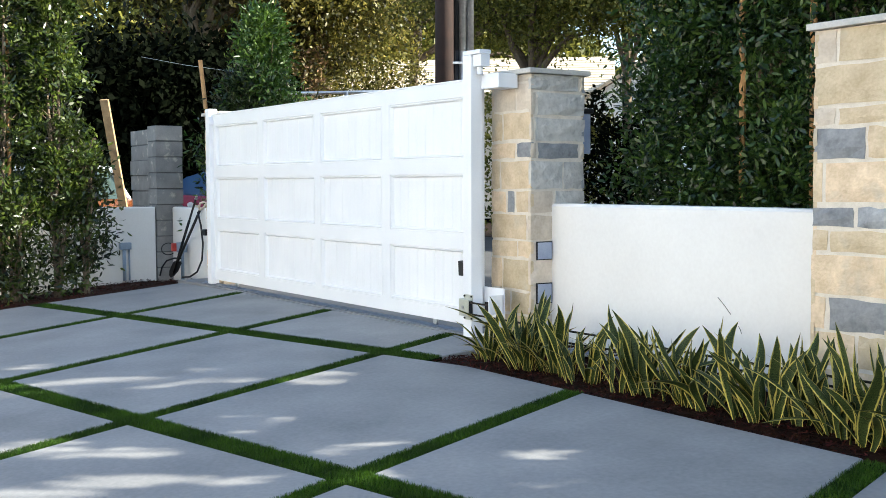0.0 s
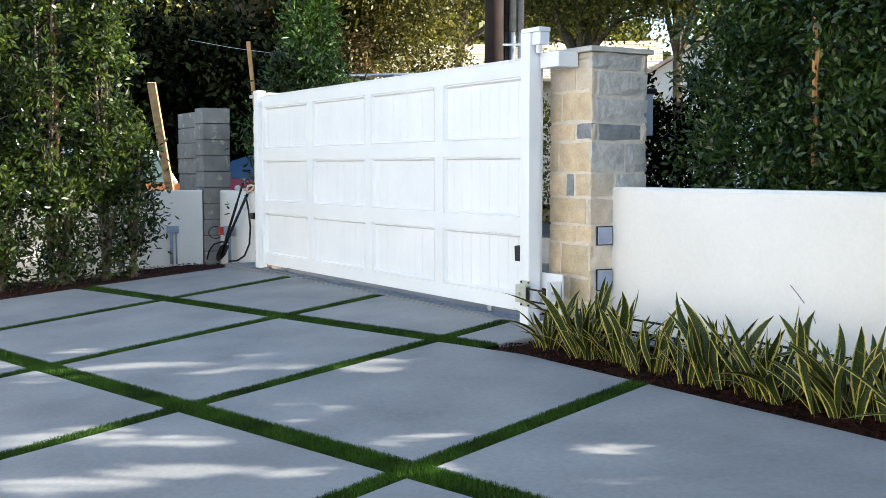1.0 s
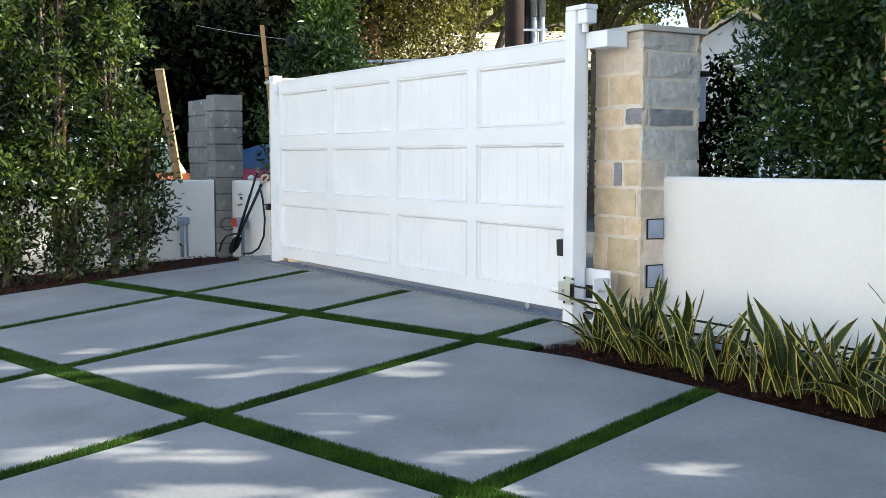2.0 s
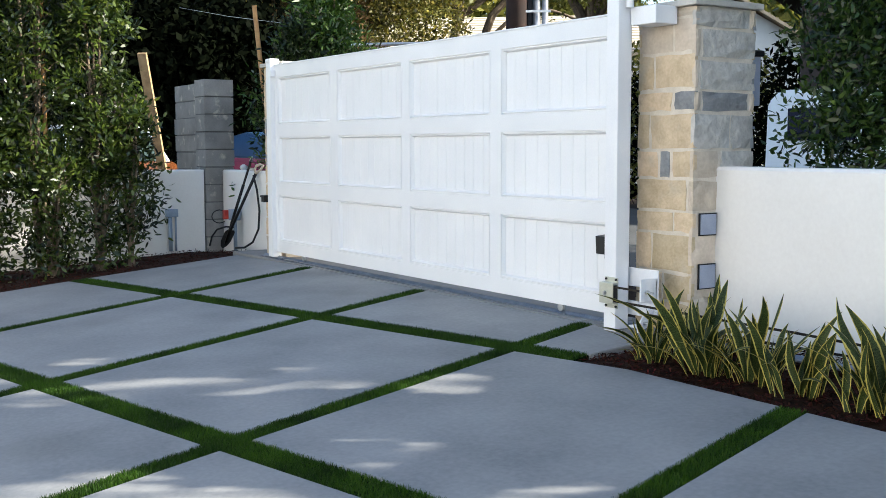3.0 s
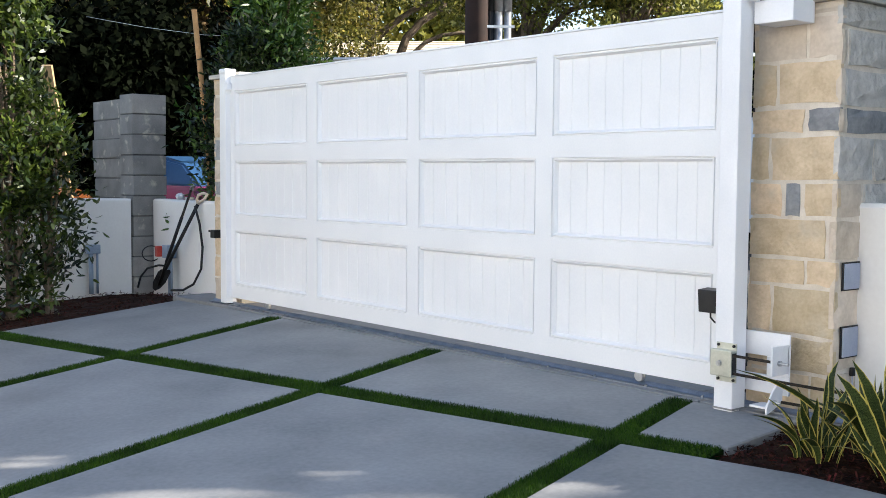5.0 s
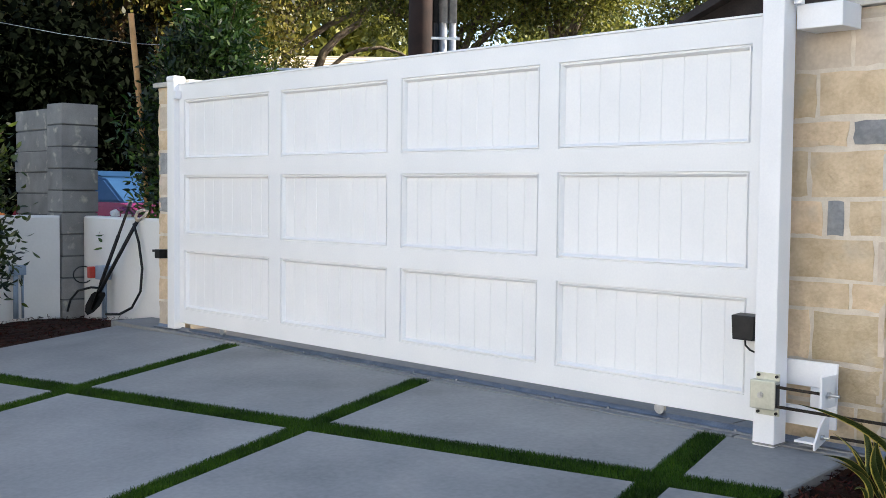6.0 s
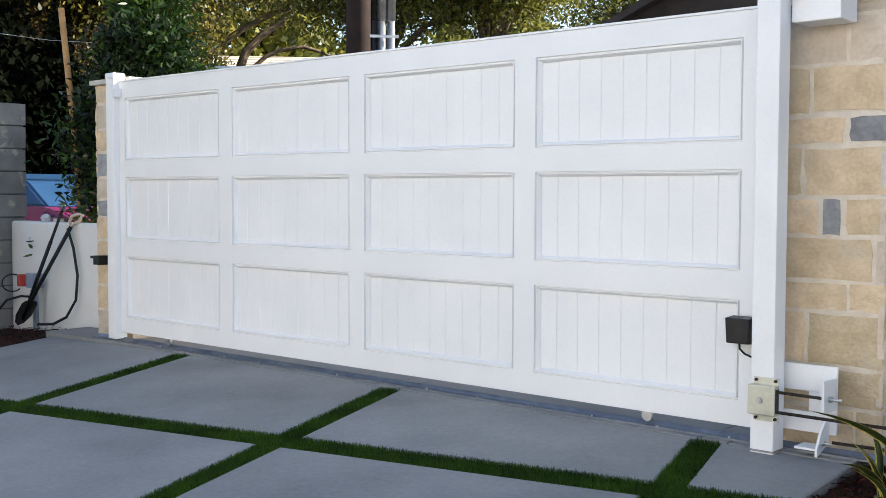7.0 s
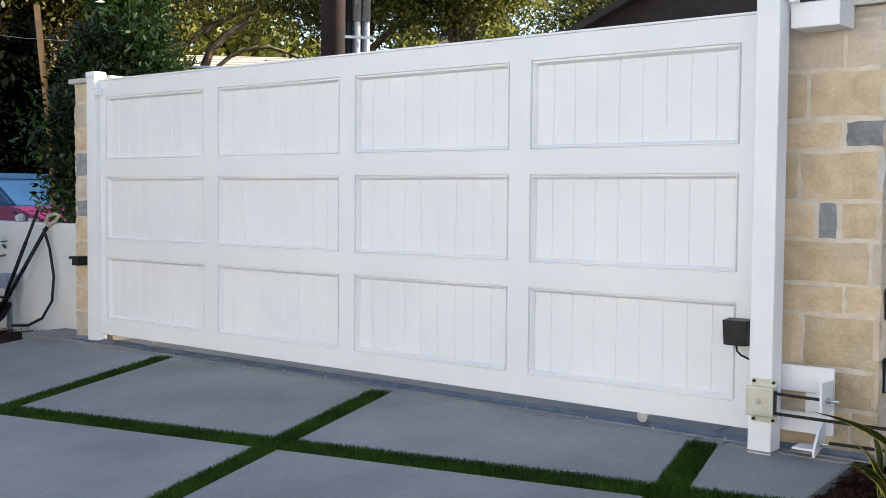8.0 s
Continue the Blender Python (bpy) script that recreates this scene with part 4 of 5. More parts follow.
part("catch", box(-0.03, 0.05, -0.03, 0.06, -0.04, 0.03, 0.006), black_plastic, latch)
part("tongue", box(-0.1, -0.03, -0.012, 0.012, 0.005, 0.025, 0.004), black_plastic, latch)


def chain(name, pts, label):
    """A roller chain of small links along a slack line."""
    pts = [Vector(p) for p in pts]
    bm = bmesh.new()
    n = 0
    for a, b in zip(pts, pts[1:]):
        d = (b - a)
        steps = max(1, int(d.length / 0.016))
        m = d.to_track_quat("X", "Z").to_matrix()
        for k in range(steps):
            c = a + d * (k + 0.5) / steps
            w = 0.0045 if n % 2 else 0.0028
            for s in (-w, w):
                co = [c + m @ Vector((x, s + y, z)) for z in (-0.006, 0.006) for y in (-0.001, 0.001) for x in (-0.0095, 0.0095)]
                v = [bm.verts.new(p) for p in co]
                for f in ((0, 2, 3, 1), (4, 5, 7, 6), (0, 1, 5, 4), (2, 6, 7, 3), (0, 4, 6, 2), (1, 3, 7, 5)):
                    bm.faces.new([v[i] for i in f])
            n += 1
    return tagged(finish(name, bm, chain_mat), label, "chain")


chain("drive_chain", [(5.165, -0.165, 0.262), (5.24, -0.12, 0.252), (5.33, -0.092, 0.246)], "short dark steel chain between box and bracket")
sag = [(5.165 + 4.9 * k / 24, -0.165 + 0.1 * min(1, k / 6), 0.178 - 0.035 * math.sin(math.pi * k / 24)) for k in range(25)]
chain("drive_chain", sag, "long dark steel chain running along the planter")
sag = [(5.37 + 4.7 * k / 24, -0.08 + 0.02 * min(1, k / 6), 0.068 + 0.05 * min(1, k / 10) - 0.025 * math.sin(math.pi * k / 24)) for k in range(25)]
chain("drive_chain", sag, "long dark steel chain running along the planter")

# cover plates and small fittings on the column
for z, h in ((0.628, 0.118), (0.324, 0.135)):
    cover = thing("cover_plate", "blue-grey square cover plate set in the stone column", "cover plate", (5.497, 0.243, z + 0.008))
    part("frame", box(0.0, 0.006, -0.07, 0.072, -h / 2 - 0.007, h / 2 + 0.007, 0.001), rubber, cover, "dark joint round the plate")
    part("plate", box(0.0062, 0.013, -0.061, 0.063, -h / 2, h / 2, 0.002), grey_plate, cover)
socket = thing("cable_socket", "small black cable gland low on the column", "cable gland", (5.497, 0.272, 0.19))
part("gland", box(0, 0.02, -0.012, 0.012, -0.02, 0.02, 0.004), black_plastic, socket)
part("cable", tube([(0.01, 0, -0.02), (0.014, 0.0, -0.12), (0.01, 0.01, -0.22)], 0.004, 6), grey_plate, socket)
entry = thing("entry_panel", "grey metal entry panel with black hood on the stone column", "entry panel", (5.43, 0.69, 1.5))
part("case", box(-0.13, 0.02, -0.055, 0.03, -0.17, 0.12, 0.006), grey_plate, entry)
part("hood", box(-0.135, 0.035, -0.06, 0.05, 0.121, 0.16, 0.012), black_plastic, entry, "black rounded hood")
wall_north = bpy.data.objects["wall_north"]
for a, b in (((7.055, 0.309), (7.157, 0.214)), ((7.217, 0.15), (7.24, 0.108))):
    part("scratch", tube([(a[0], 0.319, a[1] + 0.12), ((a[0] + b[0]) / 2 + 0.004, 0.319, (a[1] + b[1]) / 2 + 0.12), (b[0], 0.319, b[1] + 0.12)], 0.0022, 4), rubber, wall_north, "dark scratch in the stucco")


# ---- snake plants ----
def snake_material():
    m = bpy.data.materials.new("snake_plant_leaf")
    m.use_nodes = True
    n, l = m.node_tree.nodes, m.node_tree.links
    uv = n.new("ShaderNodeUVMap")
    uv.uv_map = "UVMap"
    sep = n.new("ShaderNodeSeparateXYZ")
    l.new(uv.outputs["UV"], sep.inputs[0])
    off = n.new("ShaderNodeMath")
    off.operation = "SUBTRACT"
    off.inputs[1].default_value = 0.5
    l.new(sep.outputs["X"], off.inputs[0])
    mag = n.new("ShaderNodeMath")
    mag.operation = "ABSOLUTE"
    l.new(off.outputs[0], mag.inputs[0])
    wob = n.new("ShaderNodeTexNoise")
    wob.inputs["Scale"].default_value = 18
    l.new(uv.outputs["UV"], wob.inputs["Vector"])
    sway = n.new("ShaderNodeMath")
    sway.operation = "MULTIPLY_ADD"
    sway.inputs[1].default_value = 0.2
    l.new(wob.outputs["Fac"], sway.inputs[0])
    l.new(mag.outputs[0], sway.inputs[2])
    rim = n.new("ShaderNodeMapRange")
    rim.inputs["From Min"].default_value, rim.inputs["From Max"].default_value = 0.475, 0.51
    l.new(sway.outputs[0], rim.inputs["Value"])
    wave = n.new("ShaderNodeTexWave")
    wave.bands_direction = "Y"
    wave.inputs["Scale"].default_value, wave.inputs["Distortion"].default_value, wave.inputs["Detail"].default_value = 11, 12, 4
    wave.inputs["Detail Scale"].default_value = 3
    l.new(uv.outputs["UV"], wave.inputs["Vector"])
    band = n.new("ShaderNodeMix")
    band.data_type = "RGBA"
    band.inputs["A"].default_value, band.inputs["B"].default_value = (0.004, 0.013, 0.004, 1), (0.065, 0.088, 0.024, 1)
    l.new(wave.outputs["Fac"], band.inputs["Factor"])
    edge = n.new("ShaderNodeMix")
    edge.data_type = "RGBA"
    edge.inputs["B"].default_value = (0.5, 0.41, 0.1, 1)
    l.new(rim.outputs["Result"], edge.inputs["Factor"])
    l.new(band.outputs["Result"], edge.inputs["A"])
    b = n["Principled BSDF"]
    l.new(edge.outputs["Result"], b.inputs["Base Color"])
    b.inputs["Roughness"].default_value = 0.5
    b.inputs["Specular IOR Level"].default_value = 0.2
    return m


snake_mat = snake_material()


def snake_leaf(length, width, bend, twist, fold):
    """A stiff upright sword leaf with a shallow channel."""
    bm = bmesh.new()
    uvl = bm.loops.layers.uv.new("UVMap")
    rows = []
    n = 9
    for k in range(n + 1):
        v = k / n
        half = 0.5 * width * (0.5 + 0.5 * math.sin(min(1, v / 0.5) * math.pi / 2)) * (1 - max(0, (v - 0.5) / 0.5) ** 2.2) + 0.0006
        a = twist * v
        c = Vector((bend * v ** 2.2 * length, 0.035 * math.sin(5 * v + 3 * twist) * length, length * v * (1 - 0.25 * bend * v)))
        row = []
        for i, u in enumerate((-1, -0.5, 0, 0.5, 1)):
            p = Vector((fold * half * (u * u), u * half, 0))
            row.append((bm.verts.new(c + Vector((p.x * math.cos(a) - p.y * math.sin(a), p.x * math.sin(a) + p.y * math.cos(a), 0))), ((u + 1) / 2, v)))
        rows.append(row)
    for r, s in zip(rows, rows[1:]):
        for i in range(4):
            f = bm.faces.new((r[i][0], r[i + 1][0], s[i + 1][0], s[i][0]))
            f.smooth = True
            for lp, (vv, uvc) in zip(f.loops, (r[i], r[i + 1], s[i + 1], s[i])):
                lp[uvl].uv = uvc
    me = bpy.data.meshes.new("leaf")
    bm.to_mesh(me)
    bm.free()
    me.materials.append(snake_mat)
    return me


dice = random.Random(5)
LEAVES = [snake_leaf(dice.uniform(0.38, 0.54), dice.uniform(0.05, 0.068), b, dice.uniform(-1.5, 1.5), dice.uniform(0.25, 0.6)) for b in (0.05, 0.12, 0.2, 0.34, 0.5, 0.7, 0.16, 0.08)]
LEAVES += [snake_leaf(dice.uniform(0.36, 0.46), 0.058, b, dice.uniform(-0.6, 0.6), 0.4) for b in (0.85, 1.1)]
for x, y, size, count in ((5.76, -0.42, 0.8, 9), (5.95, -0.3, 0.98, 11), (6.2, -0.46, 0.92, 11), (6.46, -0.42, 0.95, 11), (6.75, -0.45, 0.92, 9), (7.12, -0.44, 1.0, 8), (7.23, -0.42, 1.05, 8),
                          (7.53, -0.46, 1.0, 9), (7.68, -0.44, 1.02, 8), (8.03, -0.46, 1.1, 8), (8.15, -0.38, 1.15, 8), (8.47, -0.41, 1.12, 9), (8.7, -0.45, 1.1, 11), (9.05, -0.45, 1.1, 11),
                          (9.4, -0.42, 1.05, 10), (9.8, -0.45, 1.0, 10)):
    plant = thing("snake_plant", "clump of upright snake plant, dark banded leaves with yellow margins", "snake plant", (x, y, gz(x, y) - 0.015), "snake plants along the wall")
    for k in range(int(count * 2.5)):
        a = dice.uniform(0, 360)
        far = dice.random()
        me = LEAVES[dice.choice((0, 1, 2, 6, 7, 3))] if far < 0.6 else LEAVES[dice.choice((2, 3, 4, 5))] if far < 0.9 else LEAVES[dice.choice((8, 9))]
        r = dice.uniform(0.01, 0.13)
        leaf_at = pose(r * math.cos(radians(a)), r * math.sin(radians(a)), 0, dice.uniform(-18, 18), dice.uniform(-5, 30), a + dice.uniform(-25, 25))
        s = size * (0.82 if x < 6.9 else 0.78) * dice.choice((0.6, 0.75, 0.85, 0.95, 1.05, 1.25))
        share("leaf", me, plant, leaf_at @ Matrix.Diagonal((s, s, s, 1)))


# ---- tools and fittings at the corner wall ----
def at_wall(s, z, off=0.0):
    """A place on the short wall, s metres from the pillar, off metres in front of it."""
    a, b = Vector((-2.36, 0.41)), Vector((-0.44, 0.33))
    d = (b - a).normalized()
    p = a + d * (0.35 + 1.25 * s) + Vector((d.y, -d.x)) * off
    return Vector((p.x, p.y, z))


shovel = thing("shovel", "black-shafted shovel with a pale D-handle leaning on the wall", "shovel")
top, foot = at_wall(0.64, 0.80, 0.03), at_wall(0.28, 0.16, 0.17)
part("shaft", tube([foot, top], 0.0165, 10), rubber, shovel, smooth=True)
d = (top - foot).normalized()
side = Vector((0.86, 0.3, 0.0)).normalized()
grip = material("pale_plastic_grip", (0.45, 0.38, 0.3), (0.62, 0.54, 0.44), 20, 90, 0.5, 0.1)
ring = [top, top + d * 0.05 - side * 0.045, top + d * 0.105 - side * 0.05, top + d * 0.125, top + d * 0.115 + side * 0.055, top + d * 0.06 + side * 0.05, top]
part("handle", tube(ring, 0.014, 8), grip, shovel, "pale plastic D-handle", True)
bm = bmesh.new()
end = foot - d * 0.27
nrm = d.cross(side).normalized()
outline = [(0.0, -0.06), (0.03, -0.085), (0.16, -0.085), (0.235, -0.05), (0.27, 0.0), (0.235, 0.05), (0.16, 0.085), (0.03, 0.085), (0.0, 0.06)]
mid = bm.verts.new(foot - d * 0.12 + nrm * 0.02)
rim_v = [bm.verts.new(foot - d * u + side * w + nrm * 0.004) for u, w in outline]
for k in range(len(rim_v)):
    bm.faces.new((mid, rim_v[k], rim_v[(k + 1) % len(rim_v)]))
bmesh.ops.solidify(bm, geom=list(bm.faces), thickness=0.004)
part("blade", bm, rubber, shovel, "dull grey steel blade")
tool = thing("pick_tool", "long dark metal pole tool leaning on the wall", "pole tool")
a, b = at_wall(0.52, 0.93, 0.03), at_wall(0.2, 0.0, 0.2)
part("shaft", tube([b, a], 0.013, 8), chain_mat, tool, smooth=True)
part("grip", tube([b + (a - b) * 0.25, b + (a - b) * 0.72], 0.0165, 8), rubber, tool, smooth=True)
part("clamp", tube([a, a + Vector((0.02, 0.01, 0.05)), a + Vector((0.035, 0.01, 0.035))], [0.02, 0.014, 0.008], 8), steel, tool, smooth=True)
hose = thing("rubber_hose", "black rubber hose hanging in a loop against the wall", "hose")
part("hose", tube([at_wall(0.62, 0.78, 0.05), at_wall(0.68, 0.62, 0.04), at_wall(0.73, 0.4, 0.04), at_wall(0.72, 0.2, 0.05), at_wall(0.62, 0.05, 0.07), at_wall(0.48, -0.02, 0.1), at_wall(0.3, -0.04, 0.12)], 0.0115, 8), rubber, hose, smooth=True)
loop = thing("rubber_hose", "black rubber hose arching out of the mulch", "hose")
part("hose", tube([at_wall(-0.18, -0.06, 0.22), at_wall(-0.16, 0.05, 0.2), at_wall(-0.08, 0.14, 0.17), at_wall(0.05, 0.18, 0.12), at_wall(0.2, 0.185, 0.1)], 0.0105, 8), rubber, loop, smooth=True)
outlet = thing("utility_box", "blue-grey outlet box with a red valve on a conduit", "utility box")
p = at_wall(0.18, 0.33, 0.07)
part("case", box(p.x - 0.07, p.x + 0.055, p.y - 0.05, p.y + 0.045, 0.26, 0.385, 0.006), blue_box, outlet)
part("conduit", tube([(p.x - 0.01, p.y, 0.27), (p.x - 0.01, p.y, -0.12)], 0.017, 10), blue_box, outlet, smooth=True)
part("conduit", tube([(p.x + 0.03, p.y, 0.27), (p.x + 0.03, p.y, -0.12)], 0.012, 10), blue_box, outlet, smooth=True)
part("valve", box(p.x - 0.13, p.x - 0.072, p.y - 0.1, p.y - 0.03, 0.27, 0.375, 0.012), red_plastic, outlet, "red plastic valve body")
turns = [(p.x - 0.16 + 0.02 * math.cos(a), p.y - 0.12 + 0.085 * math.cos(a), 0.3 + 0.075 * math.sin(a)) for a in [k * math.pi / 8 for k in range(15)]]
part("cord", tube(turns, 0.006, 6), rubber, outlet, smooth=True)
riser = thing("utility_box", "blue-grey box on a pipe against the side wall", "utility box", (-2.5, -0.17, -0.12))
part("case", box(-0.02, 0.05, -0.08, 0.06, 0.4, 0.49, 0.006), blue_box, riser)
part("conduit", tube([(0.02, -0.03, 0.0), (0.02, -0.03, 0.41)], 0.024, 10), blue_box, riser, smooth=True)
part("conduit", tube([(0.02, 0.035, 0.0), (0.02, 0.035, 0.41)], 0.012, 10), blue_box, riser, smooth=True)
lamp_stub = thing("work_light", "small work light with a green lens standing on the wall", "work light", (-1.62, 0.45, 0.826))
part("foot", box(-0.04, 0.04, -0.03, 0.03, 0.0, 0.03, 0.004), steel, lamp_stub)
bag = thing("plastic_bag", "crumpled clear plastic bag on the wall top", "plastic bag", (-1.85, 0.46, 0.827))
bm = bmesh.new()
bmesh.ops.create_icosphere(bm, subdivisions=2, radius=0.045)
for v in bm.verts:
    v.co *= 1 + 0.35 * noise.noise(v.co * 40)
    v.co.z = max(0.0, v.co.z * 0.8 + 0.03)
part("film", bm, material("clear_film", (0.5, 0.52, 0.55), (0.8, 0.8, 0.82), 20, 90, 0.2, 0.2), bag)

# leaning lumber beyond the side wall
panel = thing("timber_panel", "dark brown timber panel standing behind the white wall", "panel", (-3.75, -0.5, -0.1))
part("sheet", box(-0.12, 0.12, -0.32, 0.32, 0, 1.85, 0.004), pole_wood, panel)
pole_stake = thing("tree_stake", "tall tan wooden stake beside the shrub", "stake", (-1.8, 0.6, -0.07))
part("shaft", tube([(0.0, 0.22, 0.0), (0.0, 0.13, 1.5), (0, 0, 2.75)], 0.027, 10), stake_wood, pole_stake, smooth=True)

# ---- street side: pole, fence, wires, houses, vehicles ----
pole = thing("utility_pole", "dark brown wooden utility pole with grey conduits strapped to it", "utility pole", (-2.27, 4.63, -0.05))
part("shaft", tube([(0, 0, 0), (0.02, 0.0, 5), (0.03, 0, 10)], [0.15, 0.14, 0.11], 16), pole_wood, pole, smooth=True)
for k, (off, r, mat) in enumerate(((0.19, 0.04, rubber), (0.285, 0.055, steel), (0.4, 0.045, steel))):
    x, y = 0.6 * off, 0.77 * off
    part("conduit", tube([(x, y, 0), (x, y, 3.2)], r, 12), mat, pole, smooth=True)
    part("conduit", tube([(x, y, 3.15), (x, y, 9)], r * 1.18, 12), mat, pole, "wider upper conduit", True)
for z in (1.4, 2.94, 4.4):
    strap = part("strap", box(0.12, 0.47, -0.078, -0.066, z, z + 0.035, 0.004), steel, pole)
    strap.rotation_euler = (0, 0, math.atan2(0.77, 0.6))
fence = thing("chain_link_fence", "chain-link fence with a grey top rail beyond the gate", "fence", (0, 0, 0))
fa, fb = Vector((-3.7, 2.2, 0)), Vector((-1.75, 4.25, 0))
part("rail", tube([fa + Vector((0, 0, 2.45)), fb + Vector((0, 0, 2.45))], 0.024, 8), steel, fence, smooth=True)
for k in range(3):
    p = fa + (fb - fa) * k / 2
    part("post", tube([p + Vector((0, 0, -0.1)), p + Vector((0, 0, 2.46))], 0.028, 8), steel, fence, smooth=True)
bm = bmesh.new()
span = (fb - fa).length
dirn = (fb - fa).normalized()
for k in range(-24, int(span / 0.1)):
    for sgn in (1, -1):
        s0 = k * 0.1 if sgn > 0 else (k + 24) * 0.1
        lo_s, hi_s = s0, s0 + sgn * 2.4
        pts = [(lo_s, 0.04), (hi_s, 2.44)]
        if min(lo_s, hi_s) < 0 or max(lo_s, hi_s) > span:
            f0 = max(0.0, min(1.0, (0 - lo_s) / (hi_s - lo_s))) if lo_s < 0 else max(0.0, min(1.0, (span - lo_s) / (hi_s - lo_s))) if lo_s > span else 0.0
            f1 = max(0.0, min(1.0, (span - lo_s) / (hi_s - lo_s))) if hi_s > span else max(0.0, min(1.0, (0 - lo_s) / (hi_s - lo_s))) if hi_s < 0 else 1.0
            pts = [(lo_s + (hi_s - lo_s) * f, 0.04 + 2.4 * f) for f in (f0, f1)]
        if abs(pts[1][1] - pts[0][1]) > 0.02:
            tube([fa + dirn * s + Vector((0, 0, z)) for s, z in pts], 0.003, 3, bm, False)
mesh_part = part("wire_mesh", bm, steel, fence)
mesh_part["kind"] = "stuff"
wire = thing("overhead_cable", "thin pale overhead cable", "cable")
part("cable", tube([(-8.25, 2.05, 3.42), (-7.2, 2.5, 3.2), (-6.1, 2.9, 3.02), (-5.0, 3.4, 2.92)], 0.003, 5), steel, wire)

plaster = material("cream_plaster", (0.62, 0.56, 0.46), (0.78, 0.72, 0.62), 1.2, 30, 0.9, 0.3, fine_depth=0.006)
white_board = material("white_siding", (0.7, 0.7, 0.68), (0.82, 0.82, 0.8), 1.2, 30, 0.8, 0.2)
shingle = material("tan_shingle", (0.3, 0.24, 0.17), (0.5, 0.42, 0.31), 3, 30, 0.9, 0.6, fine_depth=0.02)
dark_board = material("dark_brown_boards", (0.02, 0.014, 0.012), (0.05, 0.035, 0.03), 3, 40, 0.8, 0.4)
pane = glass("dark_pane")


def house(name, at, turn, w, d, eave, ridge, wall_mat, roof_mat, label, openings):
    """A gabled house, ridge along its length; openings are windows on the front: (x, z, width, height)."""
    h = thing(name, label, "house", at)
    h.rotation_euler = (0, 0, radians(turn))
    bm = bmesh.new()
    prof = [(-d / 2, -0.2), (d / 2, -0.2), (d / 2, eave), (0, ridge - 0.1), (-d / 2, eave)]
    ends = [[bm.verts.new((x, y, z)) for y, z in prof] for x in (-w / 2, w / 2)]
    for k in range(5):
        bm.faces.new((ends[0][k], ends[0][(k + 1) % 5], ends[1][(k + 1) % 5], ends[1][k]))
    bm.faces.new(ends[0])
    bm.faces.new(ends[1][::-1])
    part("wall", bm, wall_mat, h)
    slope = math.atan2(ridge - eave, d / 2)
    for s in (-1, 1):
        ov = 0.45
        bm = bmesh.new()
        y_e, z_e = s * (d / 2 + ov), eave - ov * math.tan(slope)
        co = [(x, y, z + t) for t in (0.0, 0.12) for x in (-w / 2 - ov, w / 2 + ov) for y, z in ((0, ridge), (y_e, z_e))]
        v = [bm.verts.new(c) for c in co]
        for f in ((0, 1, 3, 2), (4, 6, 7, 5), (0, 4, 5, 1), (2, 3, 7, 6), (0, 2, 6, 4), (1, 5, 7, 3)):
            bm.faces.new([v[i] for i in f])
        roof = part("roof", bm, roof_mat, h)
        n = 14
        for k in range(n):
            f0 = (k + 0.5) / n
            y0, z0 = y_e * f0, ridge + (z_e - ridge) * f0 + 0.12
            part("shingle_course", box(-w / 2 - ov, w / 2 + ov, min(y0, y0 + s * 0.05), max(y0, y0 + s * 0.05), z0 - 0.02, z0 + 0.02), roof_mat, roof)
    for x, z, ww, hh in openings:
        win = part("window", box(x - ww / 2, x + ww / 2, -d / 2 - 0.05, -d / 2 + 0.02, z - hh / 2, z + hh / 2, 0.01), white_board, h)
        part("pane", box(x - ww / 2 + 0.07, x + ww / 2 - 0.07, -d / 2 - 0.056, -d / 2 - 0.051, z - hh / 2 + 0.07, z + hh / 2 - 0.07), pane, win)
    return h


# lighter copy of the tan shingle with sunlight put into its colour
sunlit_tone_shingle = material("pale_sunlit_shingle", (0.5, 0.42, 0.31), (0.68, 0.59, 0.46), 2, 30, 0.9, 0.4, fine_depth=0.01)
house("house", (-27.5, 22.5, -0.05), 48, 12, 9, 4.6, 6.3, plaster, sunlit_tone_shingle, "cream plaster house behind the oaks, sunlight put into its tan shingle colour", [(-3.5, 4.2, 1.3, 1.3), (0, 4.2, 1.6, 1.3), (3.5, 4.2, 1.3, 1.3)])
house("house", (-21.1, 28.5, -0.05), -42, 9, 7, 4.2, 6.4, white_board, shingle, "white gabled house with a tan roof far down the street", [(-2, 3.4, 1.2, 1.3), (2, 3.4, 1.2, 1.3)])
dark_house = house("house", (-0.6, 17.8, -0.05), -60, 9.5, 10.5, 3.9, 6.9, dark_board, dark_board, "dark brown timber building with a lattice gable, in shade", [])


def extrude_side(profile, half, mat, name, parent, taper=0.0, bevel=0.03):
    """A body from its side outline, across its width, with softened edges."""
    bm = bmesh.new()
    sides = [[bm.verts.new((x, s * (half - taper * max(0, z - 0.85)), z)) for x, z in profile] for s in (-1, 1)]
    n = len(profile)
    for k in range(n):
        bm.faces.new((sides[0][k], sides[0][(k + 1) % n], sides[1][(k + 1) % n], sides[1][k]))
    bm.faces.new(sides[0][::-1])
    bm.faces.new(sides[1])
    bmesh.ops.recalc_face_normals(bm, faces=bm.faces)
    bmesh.ops.bevel(bm, geom=list(bm.edges), offset=bevel, segments=2, affect="EDGES")
    return part(name, bm, mat, parent, smooth=False)


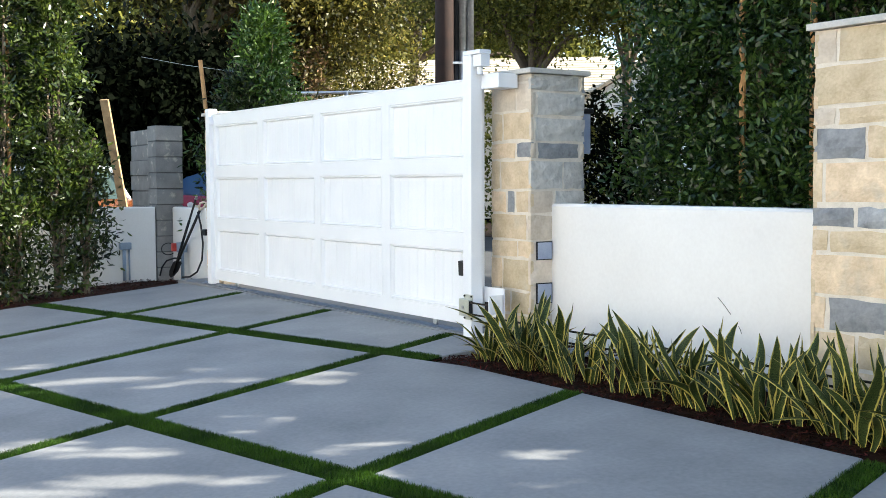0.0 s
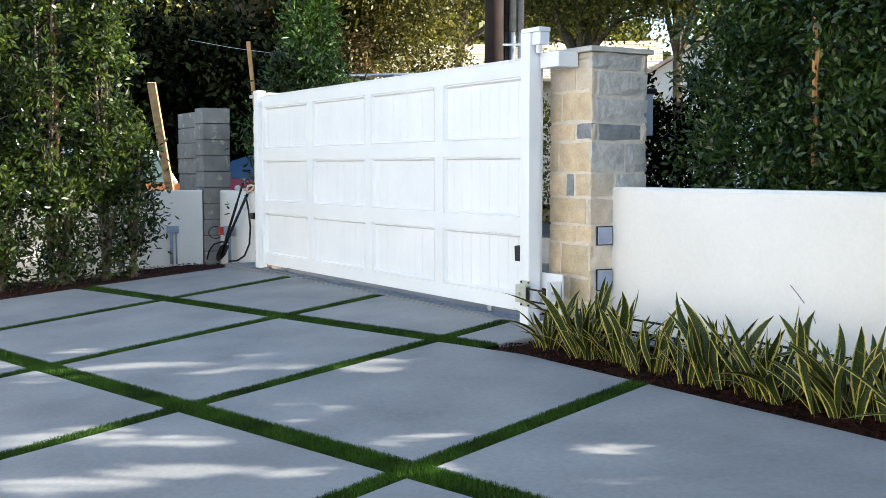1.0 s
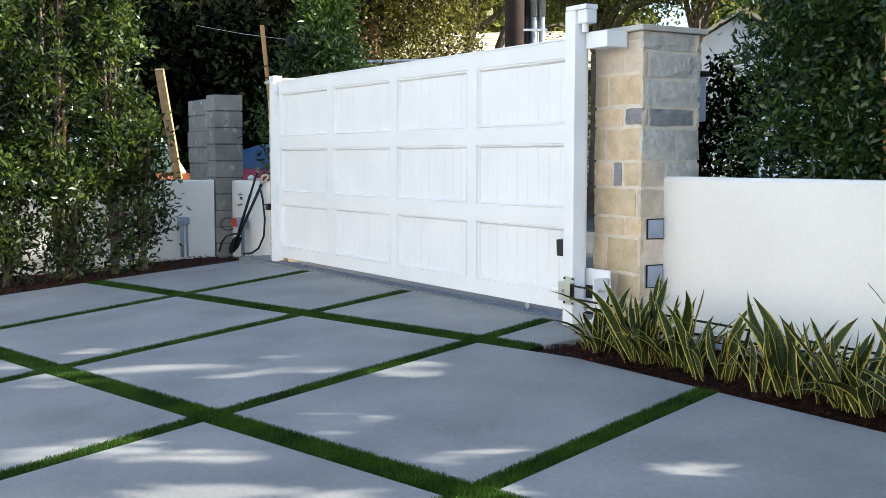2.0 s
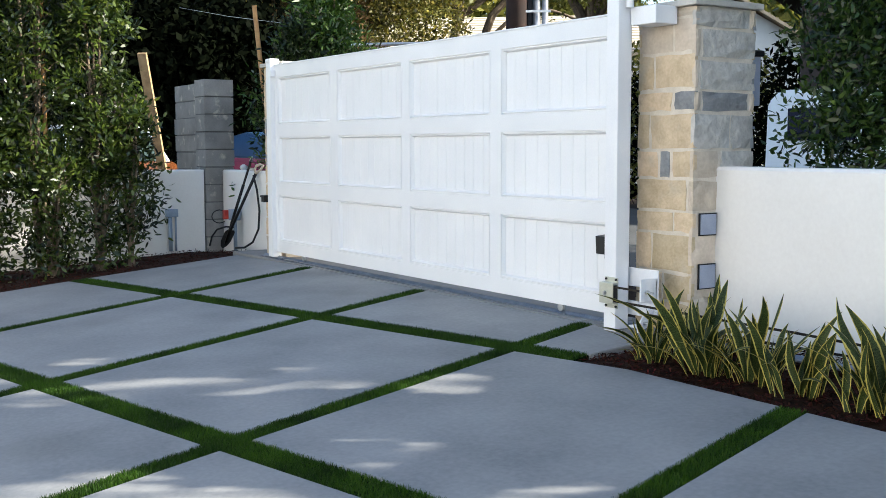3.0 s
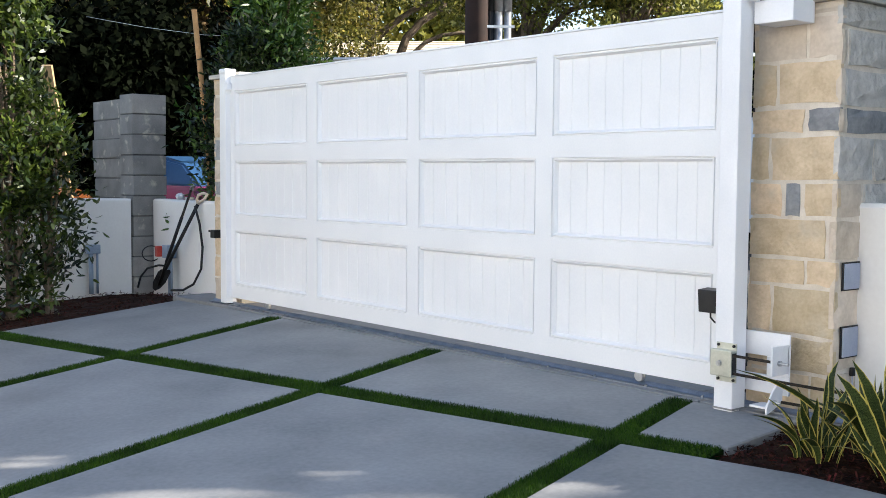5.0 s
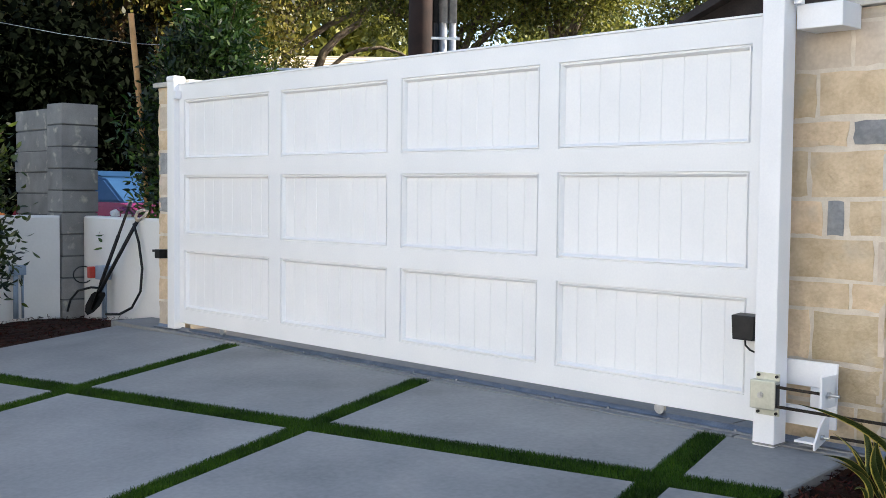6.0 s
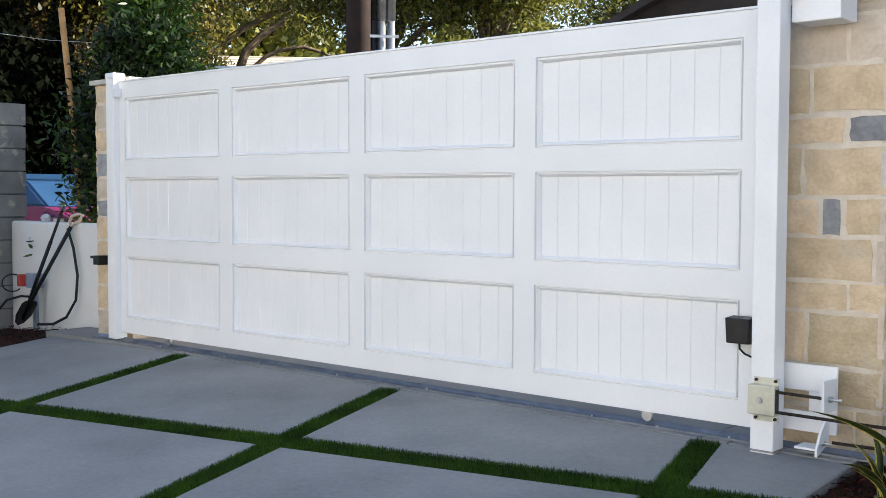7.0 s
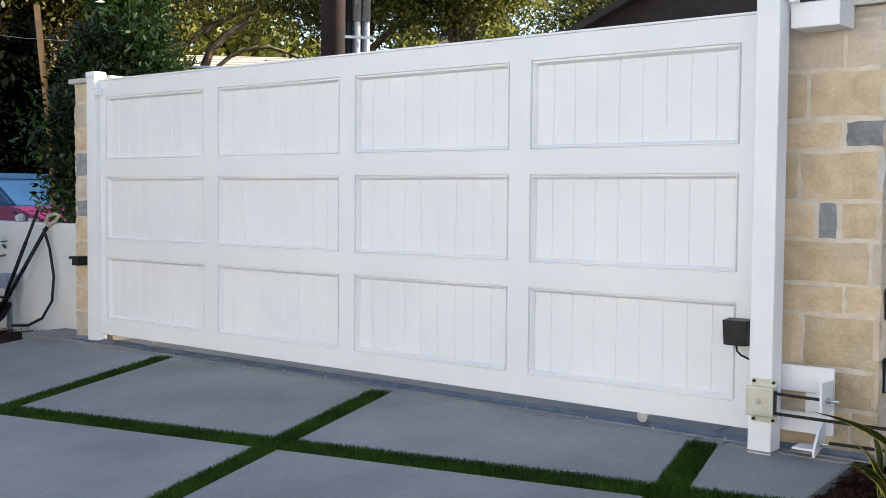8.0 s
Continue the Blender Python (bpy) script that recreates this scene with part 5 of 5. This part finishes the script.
def wheels(parent, xs, half, r):
    for x in xs:
        for s in (-1, 1):
            bm = bmesh.new()
            bmesh.ops.create_cone(bm, cap_ends=True, segments=24, radius1=r, radius2=r, depth=0.2)
            bmesh.ops.transform(bm, matrix=Matrix.Translation((x, s * (half - 0.08), r)) @ Matrix.Rotation(math.pi / 2, 4, "X"), verts=bm.verts)
            w = part("wheel", bm, rubber, parent)
            bm = bmesh.new()
            bmesh.ops.create_cone(bm, cap_ends=True, segments=20, radius1=r * 0.62, radius2=r * 0.55, depth=0.215)
            bmesh.ops.transform(bm, matrix=Matrix.Translation((x, s * (half - 0.08), r)) @ Matrix.Rotation(math.pi / 2, 4, "X"), verts=bm.verts)
            part("rim", bm, steel, w)


car_glass = glass("blue_tinted_glass", (0.03, 0.07, 0.16))
navy_glass = material("dark_navy_glass", (0.003, 0.006, 0.022), (0.005, 0.01, 0.034), 1, 20, 0.2, 0.0, spec=0.08)
# the blue is a sky reflection put into the glass colour
windscreen = material("sky_reflection_windscreen", (0.016, 0.05, 0.12), (0.028, 0.075, 0.16), 1, 20, 0.3, 0.0, spec=0.15)
white_car = material("white_car_paint", (0.72, 0.74, 0.77), (0.8, 0.81, 0.83), 1, 20, 0.25, 0.0)
red_car = material("magenta_red_paint", (0.13, 0.018, 0.07), (0.19, 0.028, 0.1), 1, 20, 0.25, 0.0)
van = thing("van", "white van with dark tinted windows parked in the street", "van", (0.75, 9.87, -0.05))
van.rotation_euler = (0, 0, radians(1.5))
extrude_side([(-2.4, 0.35), (2.4, 0.35), (2.5, 0.95), (1.75, 1.15), (1.2, 1.85), (0.6, 1.98), (-2.2, 1.98), (-2.42, 1.8)], 0.95, white_car, "body", van, 0.08, 0.05)
for x0, x1 in ((-1.96, -0.8), (-0.68, 0.32), (0.44, 1.15)):
    for s in (-1, 1):
        part("window", box(x0, x1, s * 0.925 - 0.02, s * 0.925 + 0.02, 1.22, 1.7, 0.018), navy_glass, van)
part("rear_window", box(-2.45, -2.39, -0.75, 0.75, 1.15, 1.7, 0.02), car_glass, van)
for x in (-1.1, 0.15):
    part("door_handle", box(x - 0.1, x + 0.1, -0.985, -0.94, 0.98, 1.02, 0.008), white_car, van)
wheels(van, (-1.5, 1.55), 0.95, 0.33)
car = thing("car", "magenta-red car parked beyond the corner, blue sky reflection put into its glass colour", "car", (-6.75, 3.35, -0.05))
extrude_side([(-2.1, 0.3), (2.1, 0.3), (2.15, 0.72), (1.15, 0.95), (-1.9, 0.98), (-2.15, 0.75)], 0.88, red_car, "body", car, 0.0, 0.06)
extrude_side([(-1.75, 0.97), (1.05, 0.95), (0.35, 1.27), (-0.4, 1.36), (-1.2, 1.3)], 0.78, windscreen, "cabin_glass", car, 0.3, 0.03)
# the roof wears the same coloured-in sky reflection
extrude_side([(-1.0, 1.325), (-0.4, 1.35), (0.2, 1.3), (-0.4, 1.385)], 0.6, windscreen, "roof", car, 0.0, 0.01)
wheels(car, (-1.3, 1.35), 0.88, 0.31)

orange_car = material("orange_brown_paint", (0.13, 0.04, 0.014), (0.2, 0.065, 0.02), 1, 20, 0.25, 0.0)
green_glass = glass("pale_green_glass", (0.04, 0.06, 0.05))
suv = thing("car", "orange-brown car with pale green glass and white roof beyond the corner", "car", (-9.3, 0.9, -0.2))
extrude_side([(-2.2, 0.35), (2.2, 0.35), (2.25, 0.85), (1.35, 1.05), (-2.1, 1.08), (-2.25, 0.85)], 0.92, orange_car, "body", suv, 0.0, 0.06)
extrude_side([(-2.05, 1.07), (1.25, 1.04), (0.55, 1.58), (-1.8, 1.6)], 0.84, green_glass, "cabin_glass", suv, 0.22, 0.03)
extrude_side([(-1.9, 1.59), (0.6, 1.57), (0.45, 1.66), (-1.8, 1.68)], 0.72, white_car, "roof", suv, 0.0, 0.02)
for s in (-1, 1):
    part("windscreen_post", tube([(1.3, s * 0.8, 1.05), (0.58, s * 0.69, 1.6)], 0.035, 6), white_car, suv)
wheels(suv, (-1.4, 1.45), 0.92, 0.34)

board = thing("leaning_board", "rough tan timber board leaning behind the white wall", "board", (-7.18, 1.45, -0.08))
bm = box(-0.07, 0.07, -0.025, 0.025, 0, 2.72, 0.003)
bmesh.ops.transform(bm, matrix=Vector((0.43, -0.42, 1.77)).to_track_quat("Z", "Y").to_matrix().to_4x4(), verts=bm.verts)
part("plank", bm, lumber, board)
